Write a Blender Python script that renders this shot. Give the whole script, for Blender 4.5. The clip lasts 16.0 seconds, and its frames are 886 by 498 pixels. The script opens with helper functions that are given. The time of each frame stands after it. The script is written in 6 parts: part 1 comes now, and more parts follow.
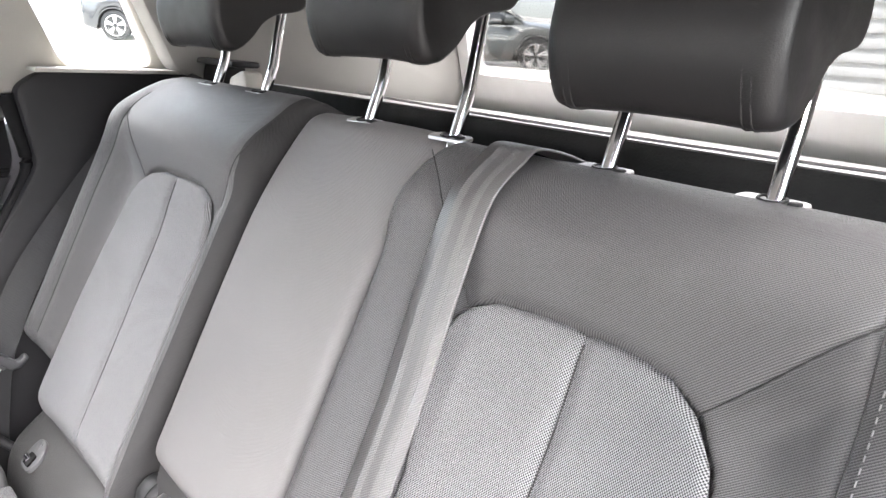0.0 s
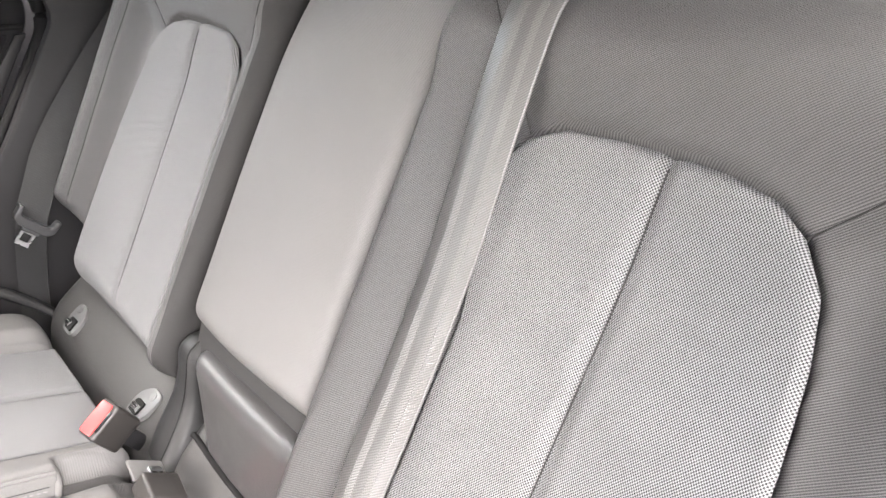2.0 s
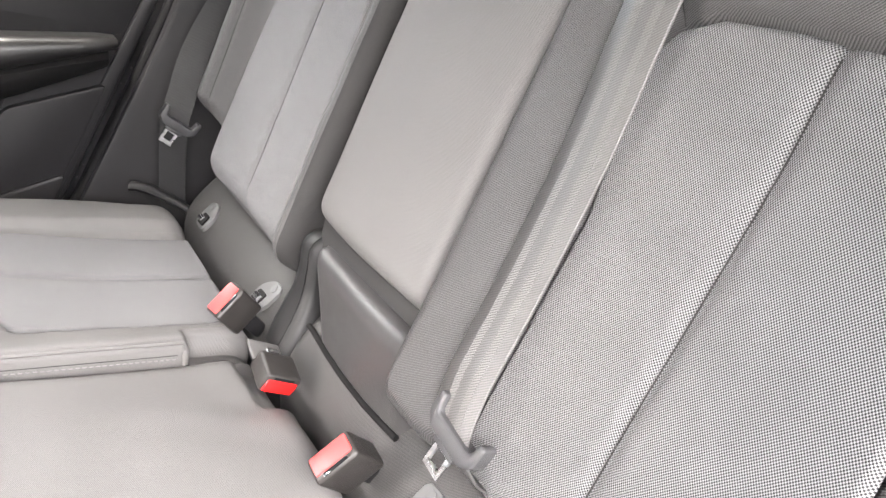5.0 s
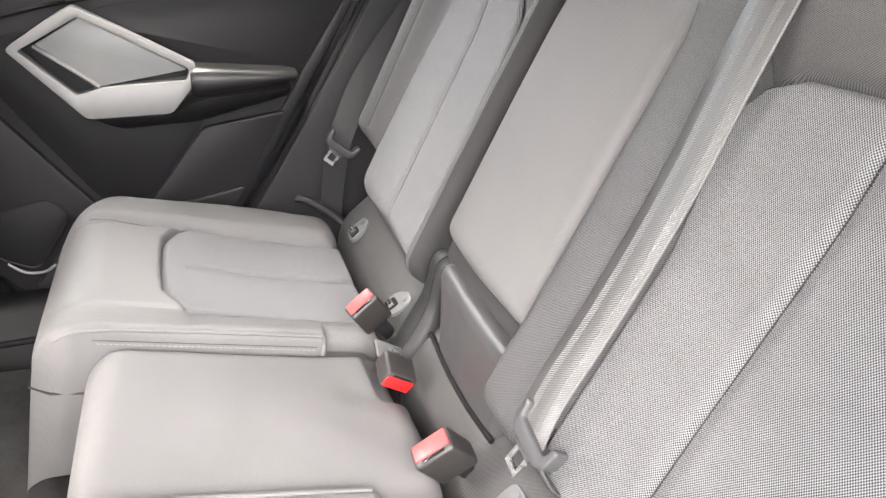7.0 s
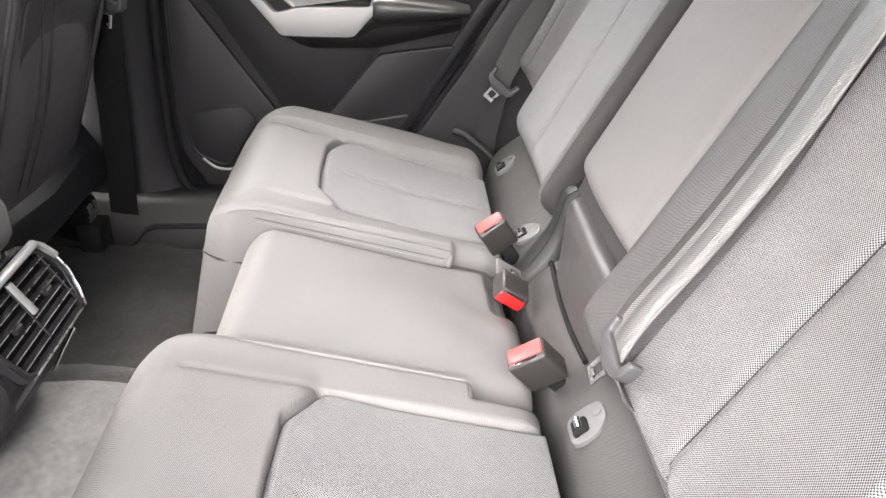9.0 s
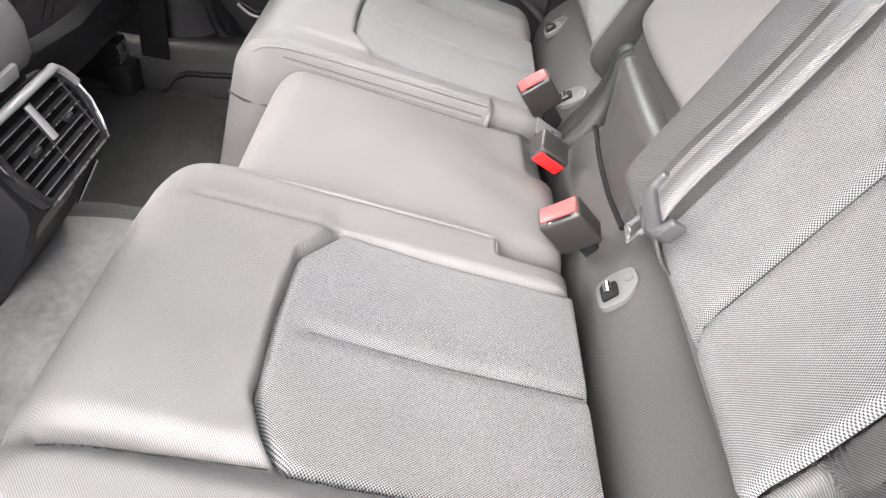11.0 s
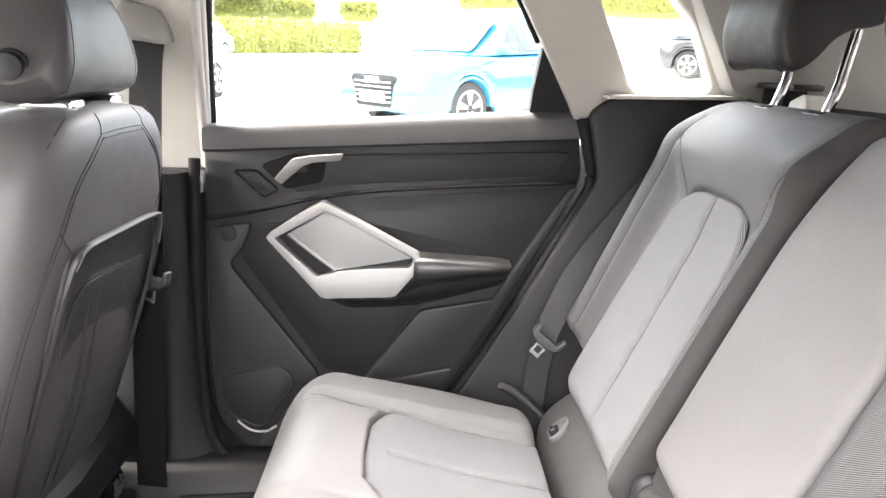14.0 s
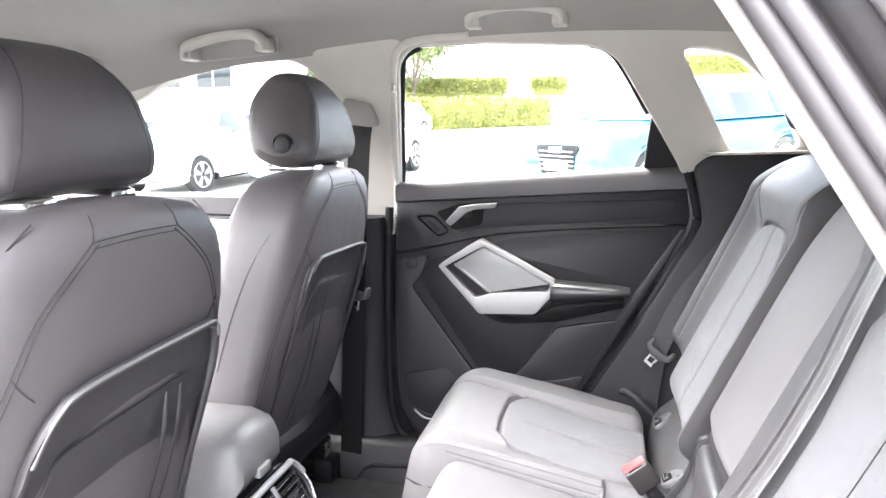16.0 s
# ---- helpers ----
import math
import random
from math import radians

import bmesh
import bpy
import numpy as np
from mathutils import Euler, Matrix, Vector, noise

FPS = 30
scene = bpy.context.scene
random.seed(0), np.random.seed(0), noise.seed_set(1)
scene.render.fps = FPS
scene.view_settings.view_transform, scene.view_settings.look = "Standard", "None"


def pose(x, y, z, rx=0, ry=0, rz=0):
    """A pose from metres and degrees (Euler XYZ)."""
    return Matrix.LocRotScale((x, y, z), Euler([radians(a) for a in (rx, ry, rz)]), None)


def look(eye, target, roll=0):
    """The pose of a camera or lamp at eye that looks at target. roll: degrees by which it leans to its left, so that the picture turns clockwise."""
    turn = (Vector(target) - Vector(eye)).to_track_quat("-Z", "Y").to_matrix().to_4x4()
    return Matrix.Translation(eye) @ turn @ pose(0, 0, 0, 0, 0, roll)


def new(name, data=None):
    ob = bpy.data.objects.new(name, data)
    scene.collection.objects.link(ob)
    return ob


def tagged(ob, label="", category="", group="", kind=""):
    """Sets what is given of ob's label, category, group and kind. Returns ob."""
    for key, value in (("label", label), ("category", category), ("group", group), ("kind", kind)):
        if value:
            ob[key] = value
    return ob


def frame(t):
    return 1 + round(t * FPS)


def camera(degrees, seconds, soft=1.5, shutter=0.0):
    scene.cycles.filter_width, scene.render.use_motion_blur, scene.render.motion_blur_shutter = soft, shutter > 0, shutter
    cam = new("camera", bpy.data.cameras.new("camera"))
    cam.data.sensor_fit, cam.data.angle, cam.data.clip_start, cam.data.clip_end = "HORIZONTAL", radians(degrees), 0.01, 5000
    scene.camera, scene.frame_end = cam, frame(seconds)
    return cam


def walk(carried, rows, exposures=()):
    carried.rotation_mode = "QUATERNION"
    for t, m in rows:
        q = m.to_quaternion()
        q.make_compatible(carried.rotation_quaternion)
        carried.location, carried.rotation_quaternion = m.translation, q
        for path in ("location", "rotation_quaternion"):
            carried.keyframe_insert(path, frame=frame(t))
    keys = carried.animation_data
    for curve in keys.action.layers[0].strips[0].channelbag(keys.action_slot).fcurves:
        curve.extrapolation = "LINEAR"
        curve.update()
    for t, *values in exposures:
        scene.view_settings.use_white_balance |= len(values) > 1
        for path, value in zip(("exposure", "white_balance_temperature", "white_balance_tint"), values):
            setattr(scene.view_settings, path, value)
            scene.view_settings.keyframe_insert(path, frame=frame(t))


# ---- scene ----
cam = camera(63.5, 16.0, 1.4, 0.15)
PATH = [
    (0, (-0.248, -0.588, 1.3), (1.123, 0.777, 0.792), 4.9),
    (0.5, (-0.248, -0.582, 1.293), (1.1, 0.767, 0.688), 4.8),
    (1, (-0.243, -0.577, 1.285), (1.078, 0.749, 0.582), 4.8),
    (1.5, (-0.238, -0.568, 1.269), (1.054, 0.749, 0.498), 4.3),
    (2, (-0.233, -0.546, 1.238), (1.029, 0.783, 0.439), 3.9),
    (2.5, (-0.235, -0.53, 1.194), (0.997, 0.8, 0.349), 3.9),
    (3, (-0.235, -0.521, 1.162), (0.977, 0.807, 0.286), 4.7),
    (3.2, (-0.231, -0.513, 1.15), (0.966, 0.815, 0.253), 4.8),
    (5.3, (-0.257, -0.572, 1.195), (0.682, 0.945, 0.291), 6.0),
    (5.5, (-0.253, -0.587, 1.201), (0.627, 0.97, 0.306), 6.1),
    (6, (-0.255, -0.621, 1.211), (0.503, 1.003, 0.325), 4.9),
    (6.5, (-0.249, -0.634, 1.22), (0.439, 1.021, 0.332), 3.8),
    (7, (-0.248, -0.635, 1.22), (0.38, 1.047, 0.339), 4.0),
    (7.5, (-0.241, -0.643, 1.226), (0.257, 1.081, 0.343), 3.8),
    (8, (-0.22, -0.676, 1.23), (0.126, 1.081, 0.339), 4.2),
    (8.5, (-0.213, -0.703, 1.216), (0.03, 1.052, 0.288), 4.7),
    (9, (-0.214, -0.715, 1.199), (-0.037, 1.01, 0.202), 5.6),
    (9.5, (-0.208, -0.721, 1.183), (-0.078, 0.953, 0.097), 6.5),
    (9.7, (-0.205, -0.723, 1.176), (-0.089, 0.928, 0.053), 6.8),
    (11.8, (-0.2, -0.657, 1.131), (-0.101, 0.886, -0.138), 8.7),
    (12, (-0.217, -0.639, 1.167), (-0.102, 0.957, -0.032), 7.2),
    (12.4, (-0.23, -0.595, 1.205), (-0.104, 1.111, 0.168), 4.7),
    (12.5, (-0.234, -0.592, 1.213), (-0.093, 1.137, 0.218), 4.6),
    (13, (-0.247, -0.573, 1.248), (-0.074, 1.257, 0.461), 3.6),
    (13.5, (-0.253, -0.582, 1.274), (-0.104, 1.313, 0.651), 2.9),
    (14, (-0.248, -0.615, 1.283), (-0.165, 1.318, 0.778), 2.4),
    (14.5, (-0.214, -0.695, 1.295), (-0.245, 1.261, 0.877), 1.7),
    (15, (-0.192, -0.776, 1.294), (-0.356, 1.184, 0.934), 0.7),
    (15.5, (-0.172, -0.86, 1.291), (-0.454, 1.093, 0.962), 0.4),
    (16, (-0.123, -0.993, 1.285), (-0.568, 0.93, 0.958), 0.1),
]
walk(cam, [(t, look(eye, target, roll)) for t, eye, target, roll in PATH], [(0, 4.58, 6500, 13), (1.5, 4.60, 6750, 13), (2.5, 4.56, 6850, 13), (3, 4.42, 6850, 13), (5.5, 4.36, 6800, 13), (7, 4.37, 6800, 13), (9.5, 4.40, 6800, 13), (12, 4.25, 6650, 12), (12.5, 4.44, 6750, 12), (13, 4.76, 6800, 13), (13.5, 4.80, 6800, 13), (14.5, 4.82, 6700, 13), (16, 4.78, 6350, 14)])

# ---- world, sun and exposure ----
world = bpy.data.worlds.new("sky")
scene.world = world
world.use_nodes = True
wn = world.node_tree.nodes
wl = world.node_tree.links
sky = wn.new("ShaderNodeTexSky")
sky.sky_type = "NISHITA"
sky.sun_disc = False
sky.sun_elevation, sky.sun_rotation = radians(73.5), radians(260)
sky.air_density, sky.dust_density, sky.ozone_density = 1.0, 4.0, 1.0
pale = wn.new("ShaderNodeHueSaturation")
pale.inputs["Saturation"].default_value = 0.45
wl.new(sky.outputs[0], pale.inputs["Color"])
wl.new(pale.outputs[0], wn["Background"].inputs[0])
wn["Background"].inputs[1].default_value = 0.110
SUN_DIR = Vector((0.28, 0.05, -0.95))
sun = new("sun", bpy.data.lights.new("sun", "SUN"))
sun.data.energy, sun.data.angle, sun.data.color = 1.0, radians(10), (1.0, 0.96, 0.9)
sun.matrix_world = look((0, 0, 20), Vector((0, 0, 20)) + SUN_DIR)

# daylight standing outside the open near door, the far door window, the windscreen and the rear window
for nm, eye, aim, sx, sy, watt in (("door_daylight", (-1.4, -5.2, 4.3), (-0.15, -0.05, 0.80), 6.0, 3.4, 150.0), ("far_window_daylight", (-0.42, 1.2, 2.05), (-0.28, 0.05, 0.78), 0.9, 0.5, 4.2), ("windscreen_daylight", (-1.85, 0.0, 1.45), (-0.6, 0.0, 1.0), 1.1, 0.35, 32.0), ("rear_window_daylight", (1.35, 0.0, 1.75), (0.5, 0.0, 1.2), 0.9, 0.4, 2.4)):
    lamp = new(nm, bpy.data.lights.new(nm, "AREA"))
    lamp.data.shape, lamp.data.size, lamp.data.size_y, lamp.data.energy, lamp.data.color = "RECTANGLE", sx, sy, watt, (1.0, 0.97, 0.95)
    lamp.matrix_world = look(eye, aim)


# ---- materials ----
def material(name, base, rough=0.5, metal=0.0, spec=0.5, vary=0.12, scale=30.0, bump=0.0, bump_scale=400.0, sheen=0.0, coat=0.0):
    """A plain surface with variation at two scales and fine relief."""
    m = bpy.data.materials.new(name)
    m.use_nodes = True
    nt = m.node_tree
    b = nt.nodes["Principled BSDF"]
    b.inputs["Roughness"].default_value = rough
    b.inputs["Metallic"].default_value = metal
    b.inputs["Specular IOR Level"].default_value = spec
    b.inputs["Sheen Weight"].default_value = sheen
    b.inputs["Sheen Roughness"].default_value = 0.4
    b.inputs["Coat Weight"].default_value = coat
    co = nt.nodes.new("ShaderNodeTexCoord")
    n1, n2 = nt.nodes.new("ShaderNodeTexNoise"), nt.nodes.new("ShaderNodeTexNoise")
    n1.inputs["Scale"].default_value, n2.inputs["Scale"].default_value = scale * 0.15, scale
    n1.inputs["Detail"].default_value, n2.inputs["Detail"].default_value = 3, 5
    for n in (n1, n2):
        nt.links.new(co.outputs["Object"], n.inputs["Vector"])
    add = nt.nodes.new("ShaderNodeMath")
    nt.links.new(n1.outputs[0], add.inputs[0])
    nt.links.new(n2.outputs[0], add.inputs[1])
    ramp = nt.nodes.new("ShaderNodeMapRange")
    ramp.inputs[1].default_value, ramp.inputs[2].default_value = 0.6, 1.4
    ramp.inputs[3].default_value, ramp.inputs[4].default_value = 1 - vary, 1 + vary
    nt.links.new(add.outputs[0], ramp.inputs[0])
    mul = nt.nodes.new("ShaderNodeVectorMath")
    mul.operation = "SCALE"
    mul.inputs[0].default_value = base
    nt.links.new(ramp.outputs[0], mul.inputs["Scale"])
    nt.links.new(mul.outputs[0], b.inputs["Base Color"])
    rr = nt.nodes.new("ShaderNodeMapRange")
    rr.inputs[1].default_value, rr.inputs[2].default_value = 0.3, 0.7
    rr.inputs[3].default_value, rr.inputs[4].default_value = max(0.02, rough * 0.9), min(1, rough * 1.1)
    nt.links.new(n2.outputs[0], rr.inputs[0])
    nt.links.new(rr.outputs[0], b.inputs["Roughness"])
    if bump:
        nb = nt.nodes.new("ShaderNodeTexNoise")
        nb.inputs["Scale"].default_value, nb.inputs["Detail"].default_value = bump_scale, 2
        nt.links.new(co.outputs["Object"], nb.inputs["Vector"])
        bp = nt.nodes.new("ShaderNodeBump")
        bp.inputs["Strength"].default_value, bp.inputs["Distance"].default_value = bump, 0.001
        nt.links.new(nb.outputs[0], bp.inputs["Height"])
        nt.links.new(bp.outputs[0], b.inputs["Normal"])
    return m


def woven(name, dark, light, pitch, rough=0.7, twill=False, bump=0.4, sheen=0.2, contrast=1.0, spec=0.35):
    """Cloth whose threads follow the UV map, which is in metres."""
    m = material(name, (0.5, 0.5, 0.5), rough, vary=0.13, scale=14, sheen=sheen, spec=spec)
    nt = m.node_tree
    b = nt.nodes["Principled BSDF"]
    uv = nt.nodes.new("ShaderNodeUVMap")
    sep = nt.nodes.new("ShaderNodeSeparateXYZ")
    nt.links.new(uv.outputs[0], sep.inputs[0])

    def calc(op, a, c=None):
        n = nt.nodes.new("ShaderNodeMath")
        n.operation = op
        for i, v in enumerate((a, c)):
            if v is None:
                continue
            if isinstance(v, (int, float)):
                n.inputs[i].default_value = v
            else:
                nt.links.new(v, n.inputs[i])
        return n.outputs[0]

    k = 2 * math.pi / pitch
    u, v = sep.outputs[0], sep.outputs[1]
    if twill:
        wave = calc("SINE", calc("MULTIPLY", calc("SUBTRACT", calc("MULTIPLY", u, 0.62), calc("MULTIPLY", v, 0.78)), k))
        cross = calc("SINE", calc("MULTIPLY", calc("ADD", calc("MULTIPLY", u, 0.78), calc("MULTIPLY", v, 0.62)), k * 0.8))
        f = calc("ADD", calc("MULTIPLY", wave, 0.82), calc("MULTIPLY", cross, 0.18))
    else:
        f = calc("MULTIPLY", calc("SINE", calc("MULTIPLY", u, k)), calc("SINE", calc("MULTIPLY", v, k * 0.8)))
    mr = nt.nodes.new("ShaderNodeMapRange")
    mr.inputs[1].default_value, mr.inputs[2].default_value = -0.6 * contrast, 0.6 * contrast
    nt.links.new(f, mr.inputs[0])
    mix = nt.nodes.new("ShaderNodeMix")
    mix.data_type = "RGBA"
    nt.links.new(mr.outputs[0], mix.inputs["Factor"])
    mix.inputs["A"].default_value, mix.inputs["B"].default_value = (*dark, 1), (*light, 1)
    old = b.inputs["Base Color"].links[0].from_socket
    mm = nt.nodes.new("ShaderNodeVectorMath")
    mm.operation = "MULTIPLY"
    sc = nt.nodes.new("ShaderNodeVectorMath")
    sc.operation = "SCALE"
    sc.inputs["Scale"].default_value = 2.0
    nt.links.new(old, sc.inputs[0])
    nt.links.new(sc.outputs[0], mm.inputs[0])
    nt.links.new(mix.outputs["Result"], mm.inputs[1])
    nt.links.new(mm.outputs[0], b.inputs["Base Color"])
    bp = nt.nodes.new("ShaderNodeBump")
    bp.inputs["Strength"].default_value, bp.inputs["Distance"].default_value = bump, 0.0006
    nt.links.new(f, bp.inputs["Height"])
    nt.links.new(bp.outputs[0], b.inputs["Normal"])
    return m


def glass(name, tint):
    """A thin clear pane."""
    m = bpy.data.materials.new(name)
    m.use_nodes = True
    nt = m.node_tree
    nt.nodes.remove(nt.nodes["Principled BSDF"])
    t, g, x = nt.nodes.new("ShaderNodeBsdfTransparent"), nt.nodes.new("ShaderNodeBsdfGlossy"), nt.nodes.new("ShaderNodeMixShader")
    t.inputs[0].default_value = (*tint, 1)
    g.inputs["Roughness"].default_value = 0.01
    x.inputs[0].default_value = 0.05
    nt.links.new(t.outputs[0], x.inputs[1])
    nt.links.new(g.outputs[0], x.inputs[2])
    nt.links.new(x.outputs[0], nt.nodes["Material Output"].inputs[0])
    return m


DARKTWILL = woven("dark grey twill upholstery", (0.036, 0.0351, 0.0356), (0.104, 0.1014, 0.1026), 0.0014, rough=0.50, twill=True, bump=0.45, sheen=0.0, spec=0.35)
TWILL = woven("grey twill upholstery", (0.096, 0.0933, 0.0921), (0.134, 0.1303, 0.1286), 0.0013, rough=0.54, twill=True, bump=0.3, sheen=0.0, spec=0.3)
WEAVE = woven("two-tone woven seat fabric", (0.009, 0.009, 0.0098), (0.230, 0.230, 0.234), 0.0020, rough=0.75, bump=0.6, sheen=0.10, contrast=0.85)
WEAVE.node_tree.nodes["Principled BSDF"].inputs["Sheen Roughness"].default_value = 0.30
# the cushions' twill again, darkened for the occluded roll behind them
SHADEDTWILL = woven("grey twill darkened for crease shade", (0.024, 0.0234, 0.0230), (0.064, 0.0623, 0.0615), 0.0013, rough=0.52, twill=True, bump=0.2, sheen=0.0, spec=0.3)
# near-black twill standing in for shade in the seat's gaps and flank
SHADECLOTH = woven("near-black twill for seat shade", (0.015, 0.0145, 0.0145), (0.034, 0.033, 0.033), 0.0016, rough=0.6, twill=True, bump=0.4, sheen=0.0, spec=0.25)
BUCKLE = material("dark brown-grey buckle plastic", (0.022, 0.020, 0.019), 0.42, vary=0.1, scale=60, bump=0.25, bump_scale=1500)
WEBBING = woven("grey belt webbing", (0.046, 0.0449, 0.0443), (0.088, 0.0858, 0.0845), 0.0018, rough=0.34, twill=True, bump=0.15, sheen=0.0, spec=0.6)
# near-black base carries the backlit shade of the rear headrests
HEADREST = material("leatherette darkened for backlit headrests", (0.0075, 0.0070, 0.0073), 0.48, spec=0.33, vary=0.1, scale=40, bump=0.25, bump_scale=900)
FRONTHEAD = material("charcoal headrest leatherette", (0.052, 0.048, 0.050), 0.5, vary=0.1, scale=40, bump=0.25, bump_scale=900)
LEATHER = material("dark grey leatherette", (0.025, 0.0235, 0.024), 0.58, vary=0.1, scale=40, bump=0.25, bump_scale=900)
FRONTLEATHER = material("grey front seat leatherette", (0.072, 0.0663, 0.0685), 0.5, vary=0.1, scale=40, bump=0.25, bump_scale=900)
PIPING = material("grey piping cord", (0.30, 0.30, 0.31), 0.5, vary=0.1, scale=60, bump=0.2)
THREAD = material("grey stitching thread", (0.17, 0.165, 0.165), 0.6, vary=0.2, scale=200)
PLASTIC = material("black grained plastic", (0.0105, 0.0104, 0.0114), 0.5, spec=0.22, vary=0.12, scale=50, bump=0.3, bump_scale=1200)
SOFT = material("dark grey soft-touch trim", (0.0142, 0.0138, 0.0153), 0.55, spec=0.3, vary=0.08, scale=40, bump=0.2, bump_scale=1300)
GLOSS = material("gloss black plastic", (0.01, 0.01, 0.011), 0.12, vary=0.1, scale=20, spec=0.6)
RUBBER = material("black rubber seal", (0.006, 0.006, 0.0065), 0.65, spec=0.15, vary=0.15, scale=60, bump=0.2)
CREAM = material("pale grey pillar trim", (0.33, 0.317, 0.290), 0.7, vary=0.04, scale=30, bump=0.15, bump_scale=900)
LINER = material("pale grey headliner cloth", (0.205, 0.198, 0.186), 0.9, vary=0.04, scale=60, bump=0.3, bump_scale=1500)
SILVER = material("brushed aluminium-look trim", (0.165, 0.164, 0.162), 0.5, metal=0.15, vary=0.05, scale=90, bump=0.05)
CONSOLEPAD = material("pale grey console leatherette", (0.11, 0.108, 0.108), 0.45, vary=0.06, scale=30, bump=0.2, bump_scale=900)
HARDBACK = material("charcoal grained plastic", (0.024, 0.023, 0.024), 0.5, vary=0.1, scale=50, bump=0.3, bump_scale=1200)
SILLGREY = material("dark grey sill plastic", (0.011, 0.0108, 0.0112), 0.52, spec=0.22, vary=0.1, scale=50, bump=0.25, bump_scale=1200)
# trim base raised to carry the sky's reflection on the door ledge
LEDGE = material("soft-touch trim paled for sky reflection", (0.034, 0.033, 0.034), 0.45, vary=0.08, scale=40, bump=0.2, bump_scale=1300)
ARMBLACK = material("black smooth armrest skin", (0.012, 0.0118, 0.0122), 0.36, vary=0.1, scale=40, bump=0.15, bump_scale=900)
PADGREY = material("grey leatherette door inlay", (0.20, 0.20, 0.202), 0.35, vary=0.06, scale=30, bump=0.2, bump_scale=900)
CHROME = material("polished chrome", (0.85, 0.85, 0.86), 0.08, metal=1.0, vary=0.03, scale=40)
STEEL = material("bright steel", (0.62, 0.62, 0.63), 0.28, metal=1.0, vary=0.08, scale=80)
RED = material("red release button plastic", (0.72, 0.012, 0.012), 0.4, vary=0.08, scale=80)
PALERED = material("pink-red matt button plastic", (0.56, 0.045, 0.045), 0.45, vary=0.08, scale=80)
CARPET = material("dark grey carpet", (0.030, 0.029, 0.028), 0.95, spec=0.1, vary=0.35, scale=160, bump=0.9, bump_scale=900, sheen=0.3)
# two carpet tones: shade for the far footwell, door daylight for the near
FARMAT = material("charcoal carpet darkened for footwell shade", (0.040, 0.039, 0.038), 0.95, spec=0.1, vary=0.3, scale=160, bump=0.9, bump_scale=900)
DAYLITCARPET = material("grey carpet paled for door daylight", (0.130, 0.1275, 0.124), 0.95, spec=0.1, vary=0.35, scale=90, bump=0.9, bump_scale=900, sheen=0.3)
WHITEPLASTIC = material("white plastic", (0.72, 0.71, 0.70), 0.4, vary=0.05, scale=60)
COVER = material("black luggage cover cloth", (0.012, 0.012, 0.012), 0.9, vary=0.15, scale=60, bump=0.4, spec=0.2)
PANE = glass("clear window pane", (0.93, 0.96, 0.95))
TINTED = glass("grey tinted window pane", (0.36, 0.365, 0.36))
TAILTRIM = material("pale grey tailgate plastic", (0.60, 0.595, 0.59), 0.6, vary=0.05, scale=30, bump=0.15, bump_scale=900)
SHELF = material("pale grey luggage cover", (0.36, 0.357, 0.348), 0.6, vary=0.06, scale=30, bump=0.2)
PAINT = material("dark grey metallic paint", (0.08, 0.08, 0.085), 0.25, metal=0.5, vary=0.05, scale=90, coat=0.8)


# ---- mesh helpers ----
def raw(verts, faces, smooth=True, uvs=None):
    me = bpy.data.meshes.new("mesh")
    me.from_pydata([tuple(v) for v in verts], [], faces)
    if uvs is not None:
        layer = me.uv_layers.new(name="UVMap")
        idx = np.zeros(len(me.loops), dtype=np.int32)
        me.loops.foreach_get("vertex_index", idx)
        layer.data.foreach_set("uv", np.asarray(uvs, dtype=np.float32)[idx].ravel())
    if smooth:
        me.polygons.foreach_set("use_smooth", [True] * len(me.polygons))
    me.update()
    return me


def bm_mesh(bm, smooth_angle=35):
    bmesh.ops.recalc_face_normals(bm, faces=bm.faces[:])
    me = bpy.data.meshes.new("mesh")
    bm.to_mesh(me)
    bm.free()
    me.polygons.foreach_set("use_smooth", [True] * len(me.polygons))
    me.set_sharp_from_angle(angle=radians(smooth_angle))
    return me


def part(name, data, mat, parent=None, label="", kind="", category="", group=""):
    """One mesh object, under a thing or under a part of it."""
    me = bm_mesh(data) if isinstance(data, bmesh.types.BMesh) else data
    me.name = name
    if not me.materials:
        me.materials.append(mat)
    ob = new(name, me)
    if parent is not None:
        ob.parent = parent
        ob.matrix_parent_inverse = WORLD[parent.name].inverted()
    WORLD[ob.name] = Matrix.Identity(4)
    return tagged(ob, label, category, group, kind)


WORLD = {}


def thing(name, at, label, category, group="", kind=""):
    ob = new(name)
    ob.empty_display_size = 0.05
    ob.location = at
    WORLD[ob.name] = Matrix.Translation(at)
    return tagged(ob, label, category, group, kind)


def grid_mesh(P, uvs=None, closed=False):
    """A sheet from an array of rows x columns x 3."""
    r, c = P.shape[:2]
    faces = []
    for i in range(r - 1):
        for j in range(c - 1 + (1 if closed else 0)):
            k = (j + 1) % c
            faces.append((i * c + j, i * c + k, (i + 1) * c + k, (i + 1) * c + j))
    return raw(P.reshape(-1, 3), faces, uvs=None if uvs is None else uvs.reshape(-1, 2))


